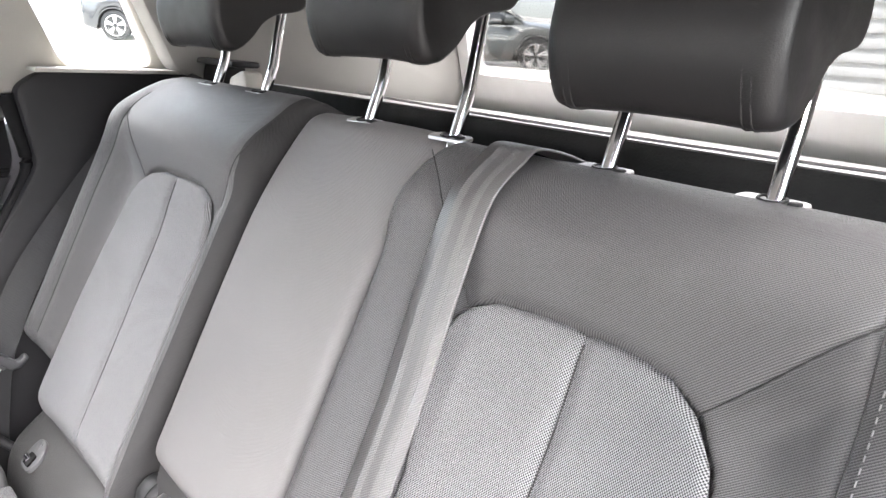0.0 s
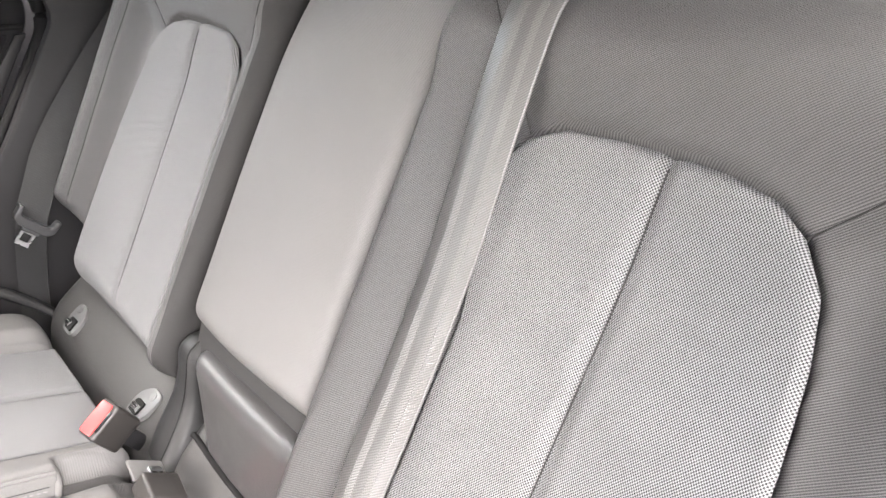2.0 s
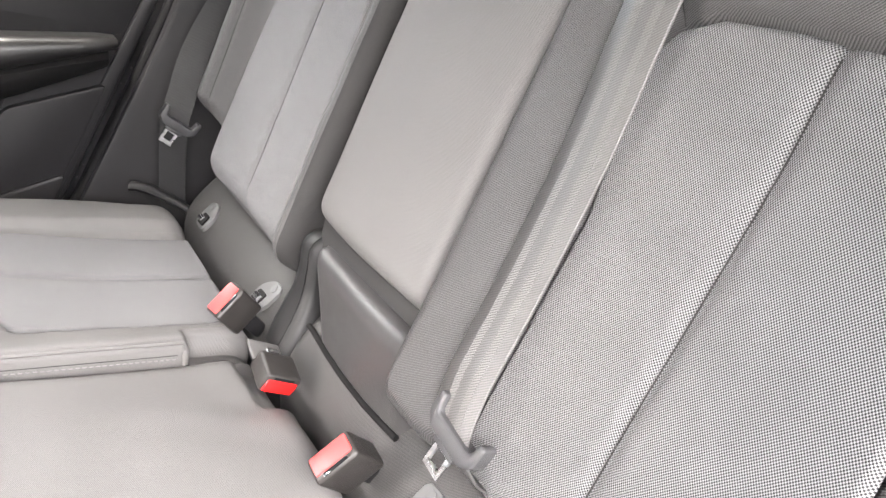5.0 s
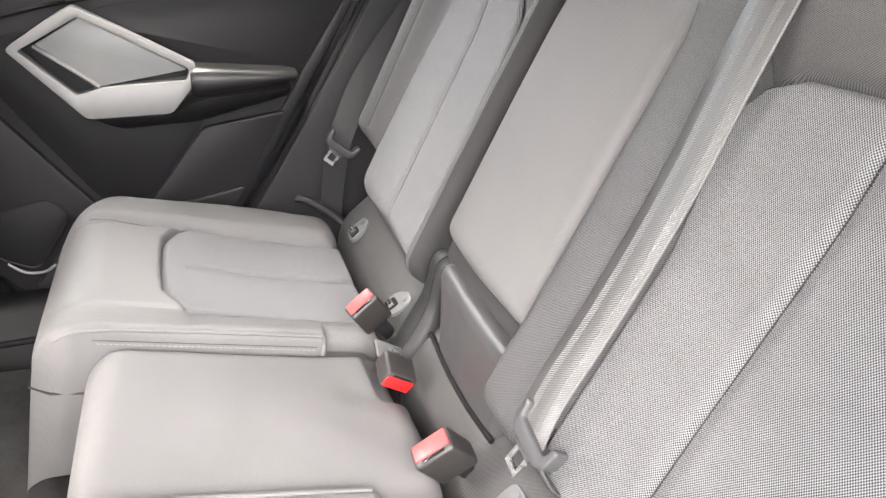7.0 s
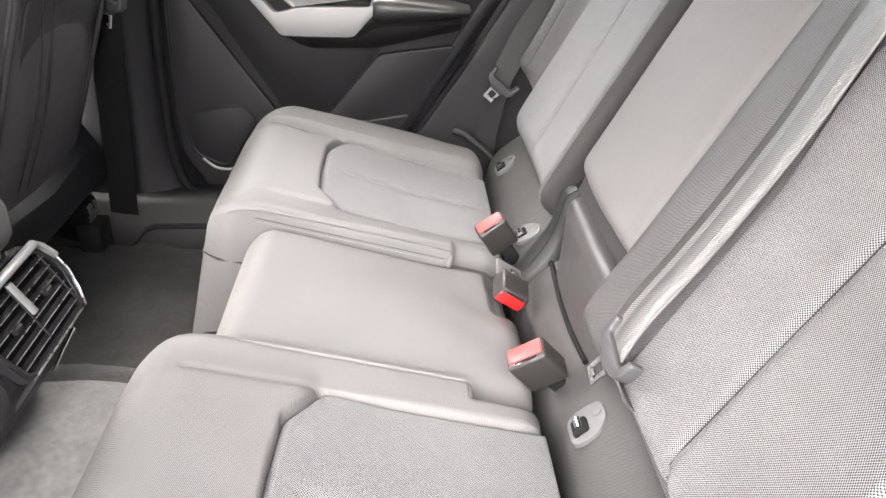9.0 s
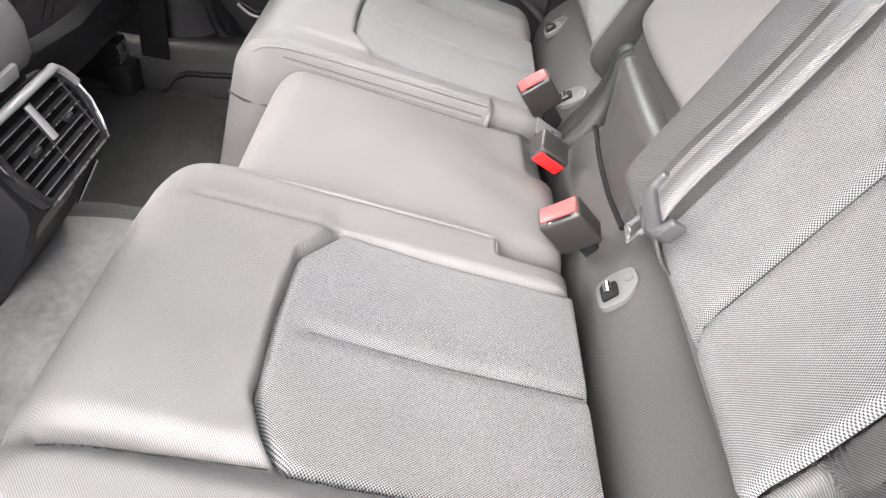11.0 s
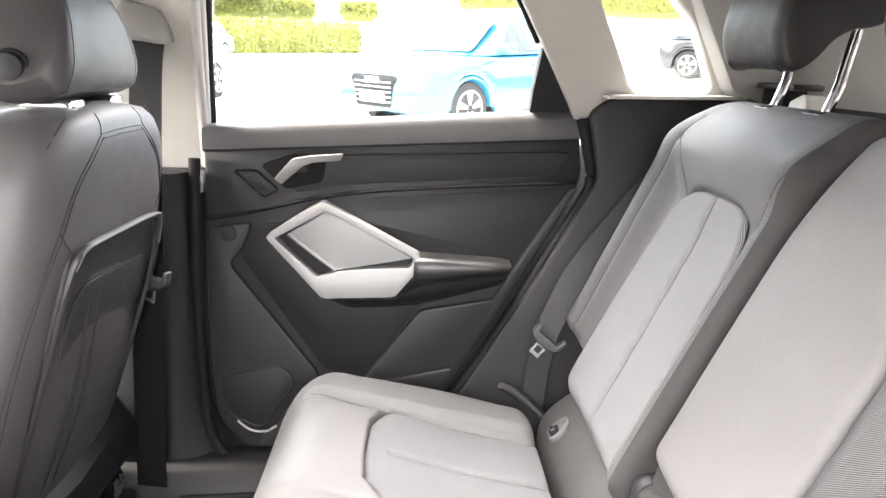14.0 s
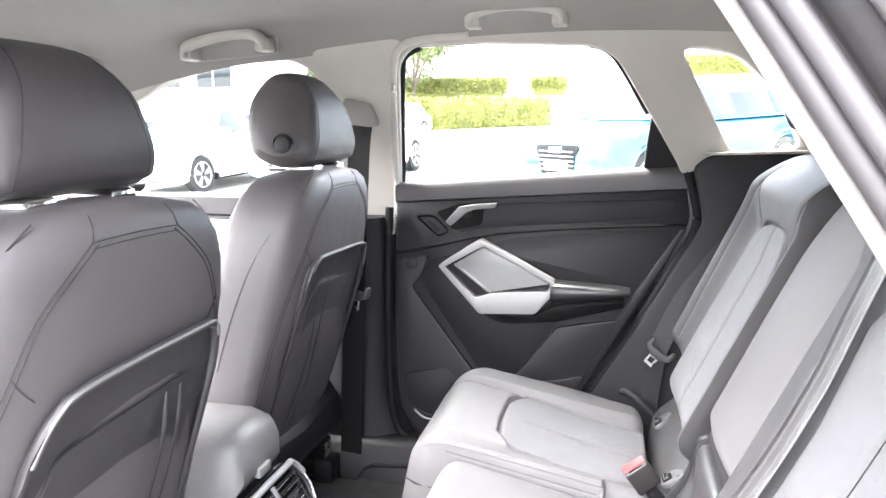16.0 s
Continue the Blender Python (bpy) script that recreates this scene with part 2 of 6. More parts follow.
def loft(rings, caps=True):
    """A closed skin over rings of equal point count."""
    P = np.array([[tuple(p) for p in r] for r in rings])
    r, c = P.shape[:2]
    faces = [(i * c + j, i * c + (j + 1) % c, (i + 1) * c + (j + 1) % c, (i + 1) * c + j) for i in range(r - 1) for j in range(c)]
    if caps:
        faces += [tuple(reversed(range(c))), tuple((r - 1) * c + j for j in range(c))]
    lengths = np.cumsum(np.r_[0, np.linalg.norm(np.diff(P.mean(1), axis=0), axis=1)])
    around = np.concatenate([np.zeros((r, 1)), np.cumsum(np.linalg.norm(np.diff(P, axis=1), axis=2), axis=1)], axis=1)
    uv = np.stack([around, np.repeat(lengths[:, None], c, 1)], -1)
    me = raw(P.reshape(-1, 3), faces, uvs=uv.reshape(-1, 2))
    bm = bmesh.new()
    bm.from_mesh(me)
    bmesh.ops.recalc_face_normals(bm, faces=bm.faces[:])
    bm.to_mesh(me)
    bm.free()
    me.set_sharp_from_angle(angle=radians(50))
    return me


def spline(points, n=8):
    """Smooth points through the given ones."""
    p = [Vector(q) for q in points]
    out = []
    for i in range(len(p) - 1):
        a, b, c, d = p[max(i - 1, 0)], p[i], p[i + 1], p[min(i + 2, len(p) - 1)]
        for k in range(n):
            t = k / n
            out.append(0.5 * ((2 * b) + (c - a) * t + (2 * a - 5 * b + 4 * c - d) * t * t + (3 * b - a - 3 * c + d) * t ** 3))
    return out + [p[-1]]


def tube(points, radius, sides=10, flat=1.0, up=(0, 0, 1)):
    """A round or oval bar along points."""
    pts = [Vector(p) for p in points]
    rings = []
    for i, p in enumerate(pts):
        d = (pts[min(i + 1, len(pts) - 1)] - pts[max(i - 1, 0)]).normalized()
        a = d.cross(Vector(up))
        if a.length < 1e-3:
            a = d.cross(Vector((1, 0, 0)))
        a.normalize()
        b = a.cross(d).normalized()
        rad = radius[i] if isinstance(radius, (list, tuple)) else radius
        rings.append([p + a * math.cos(2 * math.pi * k / sides) * rad + b * math.sin(2 * math.pi * k / sides) * rad * flat for k in range(sides)])
    return loft(rings)


def strap(points, sides, width, thick=0.0014):
    """Webbing: a flat band along points, whose breadth lies along sides."""
    rings, uv = [], []
    pts, sd = [Vector(p) for p in points], [Vector(s).normalized() for s in sides]
    for i, p in enumerate(pts):
        d = (pts[min(i + 1, len(pts) - 1)] - pts[max(i - 1, 0)]).normalized()
        n = d.cross(sd[i]).normalized() * thick
        s = sd[i] * width * 0.5
        rings.append([p - s - n, p - s * 0.96 - n * 1.6, p + s * 0.96 - n * 1.6, p + s - n, p + s, p + s * 0.5, p - s * 0.5, p - s])
    return loft(rings)


def box(x0, x1, y0, y1, z0, z1, r=0.004, seg=2):
    bm = bmesh.new()
    bmesh.ops.create_cube(bm, size=1)
    bmesh.ops.scale(bm, vec=(x1 - x0, y1 - y0, z1 - z0), verts=bm.verts)
    bmesh.ops.translate(bm, vec=((x0 + x1) / 2, (y0 + y1) / 2, (z0 + z1) / 2), verts=bm.verts)
    if r:
        bmesh.ops.bevel(bm, geom=bm.edges[:], offset=r, segments=seg, profile=0.5, affect="EDGES")
    return bm


def turned(bm, m):
    bmesh.ops.transform(bm, matrix=m, verts=bm.verts)
    return bm


def prism(poly, place, depth, r=0.003, holes=(), seg=2):
    """A plate from an outline and its holes: place(a, b) lays a point of the outline in space, depth is the way through the plate."""
    bm = bmesh.new()
    edges = []
    for loop in (poly, *holes):
        vs = [bm.verts.new(place(a, b)) for a, b in loop]
        edges += [bm.edges.new((vs[i], vs[(i + 1) % len(vs)])) for i in range(len(vs))]
    if holes:
        bmesh.ops.triangle_fill(bm, edges=edges, use_beauty=True)
    else:
        bm.faces.new(bm.verts[:])
    rim = [e for e in bm.edges if e.is_boundary]
    front = bm.faces[:]
    res = bmesh.ops.extrude_face_region(bm, geom=front)
    moved = [g for g in res["geom"] if isinstance(g, bmesh.types.BMVert)]
    bmesh.ops.translate(bm, vec=depth, verts=moved)
    bm.normal_update()
    if r:
        ok = [e for e in rim if e.is_valid]
        bmesh.ops.bevel(bm, geom=ok, offset=r, segments=seg, profile=0.5, affect="EDGES", clamp_overlap=True)
    return bm


def rounded(poly, r, n=5):
    """The outline with its corners rounded."""
    out = []
    k = len(poly)
    for i in range(k):
        a, b, c = (Vector((*poly[(i + d) % k], 0)) for d in (-1, 0, 1))
        rr = min(r, (a - b).length * 0.45, (c - b).length * 0.45)
        p, q = b + (a - b).normalized() * rr, b + (c - b).normalized() * rr
        for j in range(n + 1):
            t = j / n
            s = p * (1 - t) ** 2 + b * 2 * t * (1 - t) + q * t * t
            out.append((s.x, s.y))
    return out


def side(y):
    """Outlines in x and z, on the plane at y."""
    return lambda a, b: (a, y, b)


def lean(sign, off=0.0):
    """Outlines in x and z, on the inward-leaning side glass plane."""
    return lambda a, b: (a, sign * (0.69 - 0.4 * (b - 1.16) + off), b)


def smooth01(x):
    x = np.clip(x, 0, 1)
    return x * x * (3 - 2 * x)


def line_dist(U, V, pts):
    """The distance of a sheet's points from a polyline."""
    best = np.full(U.shape, 9.0)
    for (a, b), (c, d) in zip(pts[:-1], pts[1:]):
        L = (c - a) ** 2 + (d - b) ** 2
        t = np.clip(((U - a) * (c - a) + (V - b) * (d - b)) / max(L, 1e-9), 0, 1)
        best = np.minimum(best, np.hypot(U - a - t * (c - a), V - b - t * (d - b)))
    return best


def seam(U, V, pts, depth=0.006, width=0.004):
    d = line_dist(U, V, pts)
    return -depth * np.exp(-(d / width) ** 2) - depth * 0.25 * np.exp(-(d / (width * 3)) ** 2)


def inside(U, V, poly):
    hit = np.zeros(U.shape, bool)
    for (a, b), (c, d) in zip(poly, poly[1:] + poly[:1]):
        if b == d:
            continue
        cross = ((V < b) != (V < d)) & (U < (c - a) * (V - b) / (d - b) + a)
        hit ^= cross
    return hit


def signed(U, V, poly):
    d = line_dist(U, V, poly + poly[:1])
    return np.where(inside(U, V, poly), -d, d)


def axis_steps(length, r, step):
    """Samples over a pad's side: a skirt, the rounded edge, the field."""
    arc = [r * (1 - math.cos(math.pi / 2 * i / 6)) for i in range(7)]
    n = max(2, int((length - 2 * r) / step))
    mid = [r + (length - 2 * r) * i / n for i in range(1, n)]
    return np.array([-1.0] + arc + mid + [length - a for a in reversed(arc)] + [length + 1.0])


def pad(frame3, umin, umax, v0, v1, height, r=0.02, skirt=0.06, step=0.006, ru=None):
    """An upholstered pad: a field with rounded edges and a skirt round it. umin and umax give its width at v; height its relief."""
    O, UX, VX, NX = (np.array(a, float) for a in frame3)
    mid = 0.5 * (v0 + v1)
    ru = ru or r
    wid = float(umax(np.array(mid)) - umin(np.array(mid)))
    su, sv = axis_steps(wid, ru, step), axis_steps(v1 - v0, r, step)
    SU, SV = np.meshgrid(np.clip(su, 0, wid), np.clip(sv, 0, v1 - v0))
    V = v0 + SV
    a, b = umin(V), umax(V)
    U = a + (b - a) * SU / wid

    def drop(s, length, q):
        e = np.minimum(s, length - s)
        k = np.clip(1 - e / q, 0, 1)
        return q * (1 - np.sqrt(np.clip(1 - k * k, 0, 1)))

    F = height(U, V)
    H = F - np.minimum(drop(SU, wid, ru) + drop(SV, v1 - v0, r), r * 1.3)
    out = (su < 0) | (su > wid)
    outv = (sv < 0) | (sv > v1 - v0)
    H[:, out] -= skirt
    H[outv, :] -= skirt
    P = O + U[..., None] * UX + V[..., None] * VX + H[..., None] * NX
    return grid_mesh(P, np.stack([U + 0.6 * (H - F), V - 0.6 * (H - F)], -1))


def panel(frame3, poly, height, step=0.006, sink=0.012, lip=0.008):
    """A sewn-in panel that fills an outline: it bulges, and its rim dips into the pad round it."""
    O, UX, VX, NX = (np.array(a, float) for a in frame3)
    vs = [p[1] for p in poly]
    v0, v1 = min(vs), max(vs)
    n = max(8, int((v1 - v0) / step))
    rows = v0 + (v1 - v0) * (0.5 - 0.5 * np.cos(np.pi * np.linspace(0.012, 0.988, n)))
    m = max(8, int((max(p[0] for p in poly) - min(p[0] for p in poly)) / step))
    T = 0.5 - 0.5 * np.cos(np.pi * np.linspace(0, 1, m))
    T = 0.5 * T + 0.5 * np.linspace(0, 1, m)
    grid = []
    for v in rows:
        xs = []
        for (a, b), (c, d) in zip(poly, poly[1:] + poly[:1]):
            if (b <= v < d) or (d <= v < b):
                xs.append(a + (c - a) * (v - b) / (d - b))
        x0, x1 = min(xs), max(xs)
        grid.append([(x0 + (x1 - x0) * t, v) for t in T])
    G = np.array(grid)
    U, V = G[..., 0], G[..., 1]
    d = -signed(U, V, poly)
    d[d < 0] = 0
    H = height(U, V) - sink * (1 - np.clip(d / lip, 0, 1)) ** 2
    P = O + U[..., None] * UX + V[..., None] * VX + H[..., None] * NX
    return grid_mesh(P, np.stack([U, V], -1))


def disc(c, axis, r, h, n=24, bevel=0.0):
    bm = bmesh.new()
    bmesh.ops.create_cone(bm, cap_ends=True, segments=n, radius1=r, radius2=r, depth=h)
    if bevel:
        bmesh.ops.bevel(bm, geom=[e for e in bm.edges if len(e.link_faces) == 2 and any(len(f.verts) > 4 for f in e.link_faces)], offset=bevel, segments=2, profile=0.5, affect="EDGES")
    return turned(bm, Matrix.Translation(c) @ Vector(axis).to_track_quat("Z", "Y").to_matrix().to_4x4())


# ---- the car's shell ----
# x runs to the car's rear, y to its far side, z up; the rear seat's anchor bars lie at x = 0.
SLOPE_Y, SLOPE_X = 0.045, 0.04


def ground_at(x, y):
    """The height of the sloping car park."""
    return SLOPE_Y * y + SLOPE_X * x - 0.02 + 0.06 * max(0.0, x - 4.0) * min(1.0, 30.0 / max(30.0, x))


def build_ground():
    m = material("sunlit pale asphalt", (0.30, 0.295, 0.28), 0.9, vary=0.2, scale=3, bump=0.6, bump_scale=90)
    ticks = np.array([-400, -200, -100, -60, -40, -30, -20, -15, -10, -7, -5, -3, -2, -1, 0, 1, 2, 3, 4, 5, 7, 10, 15, 20, 30, 40, 60, 100, 200, 400], float)
    P = np.array([[(x, y, ground_at(x, y)) for y in ticks] for x in ticks])
    part("ground", grid_mesh(P), m, label="pale sunlit asphalt of a sloping car park", category="ground", kind="structure")


def build_floor():
    ys = [-0.66, -0.60, -0.575, -0.55, -0.50, -0.30, -0.22, -0.17, -0.13, 0.13, 0.17, 0.22, 0.30, 0.50, 0.55, 0.575, 0.60, 0.66]
    zs = [0.45, 0.45, 0.44, 0.425, 0.42, 0.42, 0.425, 0.45, 0.465, 0.465, 0.45, 0.425, 0.42, 0.42, 0.425, 0.44, 0.45, 0.45]
    xs = np.linspace(-2.0, 0.0, 50)
    P = np.array([[(x, y, z + 0.003 * math.sin(x * 31 + y * 17) + (0.05 * max(0, (x + 0.42) / 0.4) if x > -0.42 else 0)) for y, z in zip(ys, zs)] for x in xs])
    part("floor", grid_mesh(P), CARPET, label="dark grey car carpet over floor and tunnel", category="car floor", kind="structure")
    # a fitted mat lies in the far footwell, darkened for the shade there
    bm = prism(rounded([(-0.80, 0.175), (-0.36, 0.175), (-0.36, 0.545), (-0.76, 0.545), (-0.80, 0.50)], 0.03), lambda a, b: (a, b, 0.446 + 0.08 * max(0.0, 0.20 - b)), (0, 0, -0.012), 0.004)
    part("floor_mat", bm, FARMAT, label="carpet mat in the far footwell, darkened for its shade", category="floor mat")
    # added mat over the near footwell and the tunnel, paled for door daylight
    my, mz = [-0.55, -0.54, -0.50, -0.30, -0.22, -0.17, -0.13, 0.105, 0.115], [0.428, 0.434, 0.432, 0.432, 0.436, 0.461, 0.476, 0.476, 0.466]
    P = np.array([[(x, y, z + 0.004 * math.sin(x * 31 + y * 17)) for y, z in zip(my, mz)] for x in np.linspace(-0.82, -0.36, 24)])
    part("floor_mat", grid_mesh(P), DAYLITCARPET, label="grey carpet mat over the near footwell, paled for door daylight", category="floor mat")


def build_sill(sign):
    s = sign
    prof = [(0.56, 0.425), (0.585, 0.47), (0.60, 0.512), (0.625, 0.522), (0.68, 0.522), (0.70, 0.51), (0.72, 0.43), (0.72, 0.30), (0.60, 0.30)]
    rings = [[(x, s * y, z + 0.03 * (x + 0.65)) for y, z in prof] for x in np.linspace(-2.0, 0.05, 12)]
    part("sill_trim", loft(rings), SILLGREY, label="dark grey plastic sill trim beside the footwell", category="sill trim", kind="structure")
    if s > 0:
        rings = [[(x, yy + dy, zz + dz) for dy, dz in ((0, -0.005), (-0.003, 0.0), (0, 0.005), (0.02, 0.005), (0.02, -0.005))] for x, yy, zz in ((-0.90, 0.556, 0.424), (-0.72, 0.558, 0.430), (-0.70, 0.566, 0.440), (-0.685, 0.577, 0.462), (-0.665, 0.580, 0.470), (-0.40, 0.583, 0.486))]
        part("trim", loft(rings), RUBBER, label="black stepped joint line on the sill trim", category="trim", kind="structure")


GLASS_REAR = [(-0.624, 1.10), (-0.588, 1.434), (-0.553, 1.466), (-0.427, 1.470), (-0.171, 1.461), (-0.119, 1.438), (-0.044, 1.322), (0.034, 1.195), (0.034, 1.10)]
GLASS_QUARTER = [(0.008, 1.452), (0.130, 1.241), (0.270, 1.249), (0.209, 1.357), (0.123, 1.433), (0.07, 1.449)]
GLASS_FRONT = [(-0.775, 1.10), (-0.770, 1.30), (-0.788, 1.414), (-0.850, 1.447), (-1.010, 1.440), (-1.170, 1.407), (-1.312, 1.341), (-1.62, 1.13), (-1.62, 1.10)]


def build_upper_side(sign):
    """The pillars and roof frame of one side, with its window openings."""
    low = [(-0.66, 1.02), (-0.66, 1.085), (0.046, 1.085), (0.046, 1.195), (0.62, 1.195)] if sign > 0 else [(0.62, 1.02)]
    outer = [(-1.95, 1.02), *low, (0.66, 1.20), (0.50, 1.44), (0.36, 1.49), (-0.2, 1.505), (-0.9, 1.49), (-1.3, 1.42), (-1.75, 1.16)]
    holes = [rounded(GLASS_REAR, 0.03), rounded(GLASS_QUARTER, 0.025), rounded(GLASS_FRONT, 0.04)]
    if sign < 0:
        holes[0] = rounded([(-0.64, 1.03), (-0.60, 1.434), (-0.553, 1.472), (-0.427, 1.484), (-0.17, 1.482), (-0.115, 1.460), (-0.026, 1.347), (0.041, 1.230), (0.074, 1.165), (0.09, 1.03)], 0.03)
    bm = prism(outer, lean(sign), (0, sign * 0.035, 0), 0.006, holes, 3)
    name = "wall_east" if sign > 0 else "wall_west"
    part(name, bm, CREAM, label="pale grey pillars and window surrounds of the car", category="pillar trim", kind="structure")


def pane(name, poly, place, depth):
    bm = prism(poly, place, depth, 0)
    ob = part(name, bm, PANE, label="clear car side window", category="window", kind="structure")
    ob.visible_shadow = False
    return ob


def build_windows():
    pane("window_1", rounded(GLASS_REAR, 0.03), lean(1, 0.045), (0, 0.004, 0))
    pane("window_2", rounded(GLASS_QUARTER, 0.025), lean(1, 0.045), (0, 0.004, 0))
    pane("window_3", rounded(GLASS_FRONT, 0.04), lean(1, 0.045), (0, 0.004, 0))
    pane("window_4", rounded(GLASS_QUARTER, 0.025), lean(-1, 0.045), (0, -0.004, 0))
    pane("window_5", rounded(GLASS_FRONT, 0.04), lean(-1, 0.045), (0, -0.004, 0))
    L = lean(1, 0.018)
    # the black seal round the rear door's glass and the fixed black triangle
    pts = [L(a, b) for a, b in ((-0.622, 1.14), (-0.606, 1.30), (-0.588, 1.425), (-0.572, 1.452), (-0.54, 1.466))]
    part("window_seal", tube(spline(pts, 4), 0.010, 8, 0.8), RUBBER, label="black rubber seal at the window's edge", category="window seal", kind="structure")
    pts = [L(a, b) for a, b in ((-0.175, 1.462), (-0.122, 1.437), (-0.047, 1.322))]
    part("window_seal", tube(spline(pts, 4), 0.006, 8, 0.8), RUBBER, label="black rubber seal at the window's edge", category="window seal", kind="structure")
    tri = [(-0.048, 1.18), (-0.046, 1.24), (-0.038, 1.325), (0.045, 1.19)]
    part("trim", prism(tri, lean(1, 0.012), (0, 0.03, 0), 0.003), PLASTIC, label="black fixed triangle behind the door glass", category="trim", kind="structure")
    pts = [lean(1, -0.002)(a, b) for a, b in ((-0.634, 1.08), (-0.617, 1.30), (-0.600, 1.43), (-0.575, 1.468), (-0.52, 1.482), (-0.427, 1.486))]
    part("trim", tube(spline(pts, 5), 0.009, 8, 1.0), CREAM, label="pale edging along the door opening", category="trim", kind="structure")


def build_ceiling():
    xs, ys = np.linspace(-1.75, 0.75, 60), np.linspace(-0.575, 0.575, 61)
    X, Y = np.meshgrid(xs, ys, indexing="ij")
    Z = 1.552 - 0.05 * ((X + 0.2) / 0.9) ** 2 - 0.065 * (np.abs(Y) / 0.56) ** 8
    Z = np.where(X < -0.95, Z - 0.10 * np.clip((-0.95 - X) / 0.8, 0, 1) ** 1.5, Z)
    P = np.stack([X, Y, Z], -1)
    part("ceiling", grid_mesh(P), LINER, label="pale grey cloth headliner", category="ceiling", kind="structure")
    P2 = P.copy()
    P2[..., 2] += 0.05
    P2[..., 1] *= 1.06
    part("roof", grid_mesh(P2), PAINT, label="dark grey painted steel car roof", category="roof", kind="structure")
    # sun visor and its seam, far front
    bm = prism(rounded([(-1.48, 0.10), (-1.30, 0.10), (-1.26, 0.50), (-1.46, 0.50)], 0.04), lambda a, b: (a, b, 1.435 - 0.10 * (-1.30 - a) - 0.03 * (b - 0.1)), (0, 0, 0.02), 0.006)
    part("sun_visor", bm, LINER, label="pale grey sun visor folded up against the headliner", category="sun visor")


def grab_handle(x0, x1, y, z0, z1, name):
    """A folded-up roof handle in its recess: two feet and an arched bar."""
    h = thing(name, ((x0 + x1) / 2, y, z0), "pale grey roof grab handle folded against the headliner", "grab handle", "roof grab handles")
    n = 0.022
    pts = [(x0 + 0.012, y - n, z0), (x0 + 0.014, y - n - 0.006, z0 + 0.020), (x0 + 0.045, y - n - 0.012, z0 + 0.031), ((x0 + x1) / 2, y - n - 0.014, z0 + 0.036 + (z1 - z0) / 2), (x1 - 0.045, y - n - 0.012, z1 + 0.031), (x1 - 0.014, y - n - 0.006, z1 + 0.020), (x1 - 0.012, y - n, z1)]
    part("bar", tube(spline(pts, 6), 0.0105, 10, 1.25), CREAM, h)
    for x, z in ((x0 + 0.014, z0), (x1 - 0.014, z1)):
        part("foot", box(x - 0.016, x + 0.016, y - 0.030, y + 0.012, z - 0.006, z + 0.024, 0.005), CREAM, h)
    part("recess", prism(rounded([(x0 - 0.012, z0 - 0.008), (x1 + 0.012, z1 - 0.008), (x1 + 0.010, z1 + 0.05), (x0 - 0.010, z0 + 0.05)], 0.016), lambda a, b: (a, y + 0.012 - 0.35 * (b - z0), b), (0, 0.01, 0), 0.004), LINER, h)
    return h


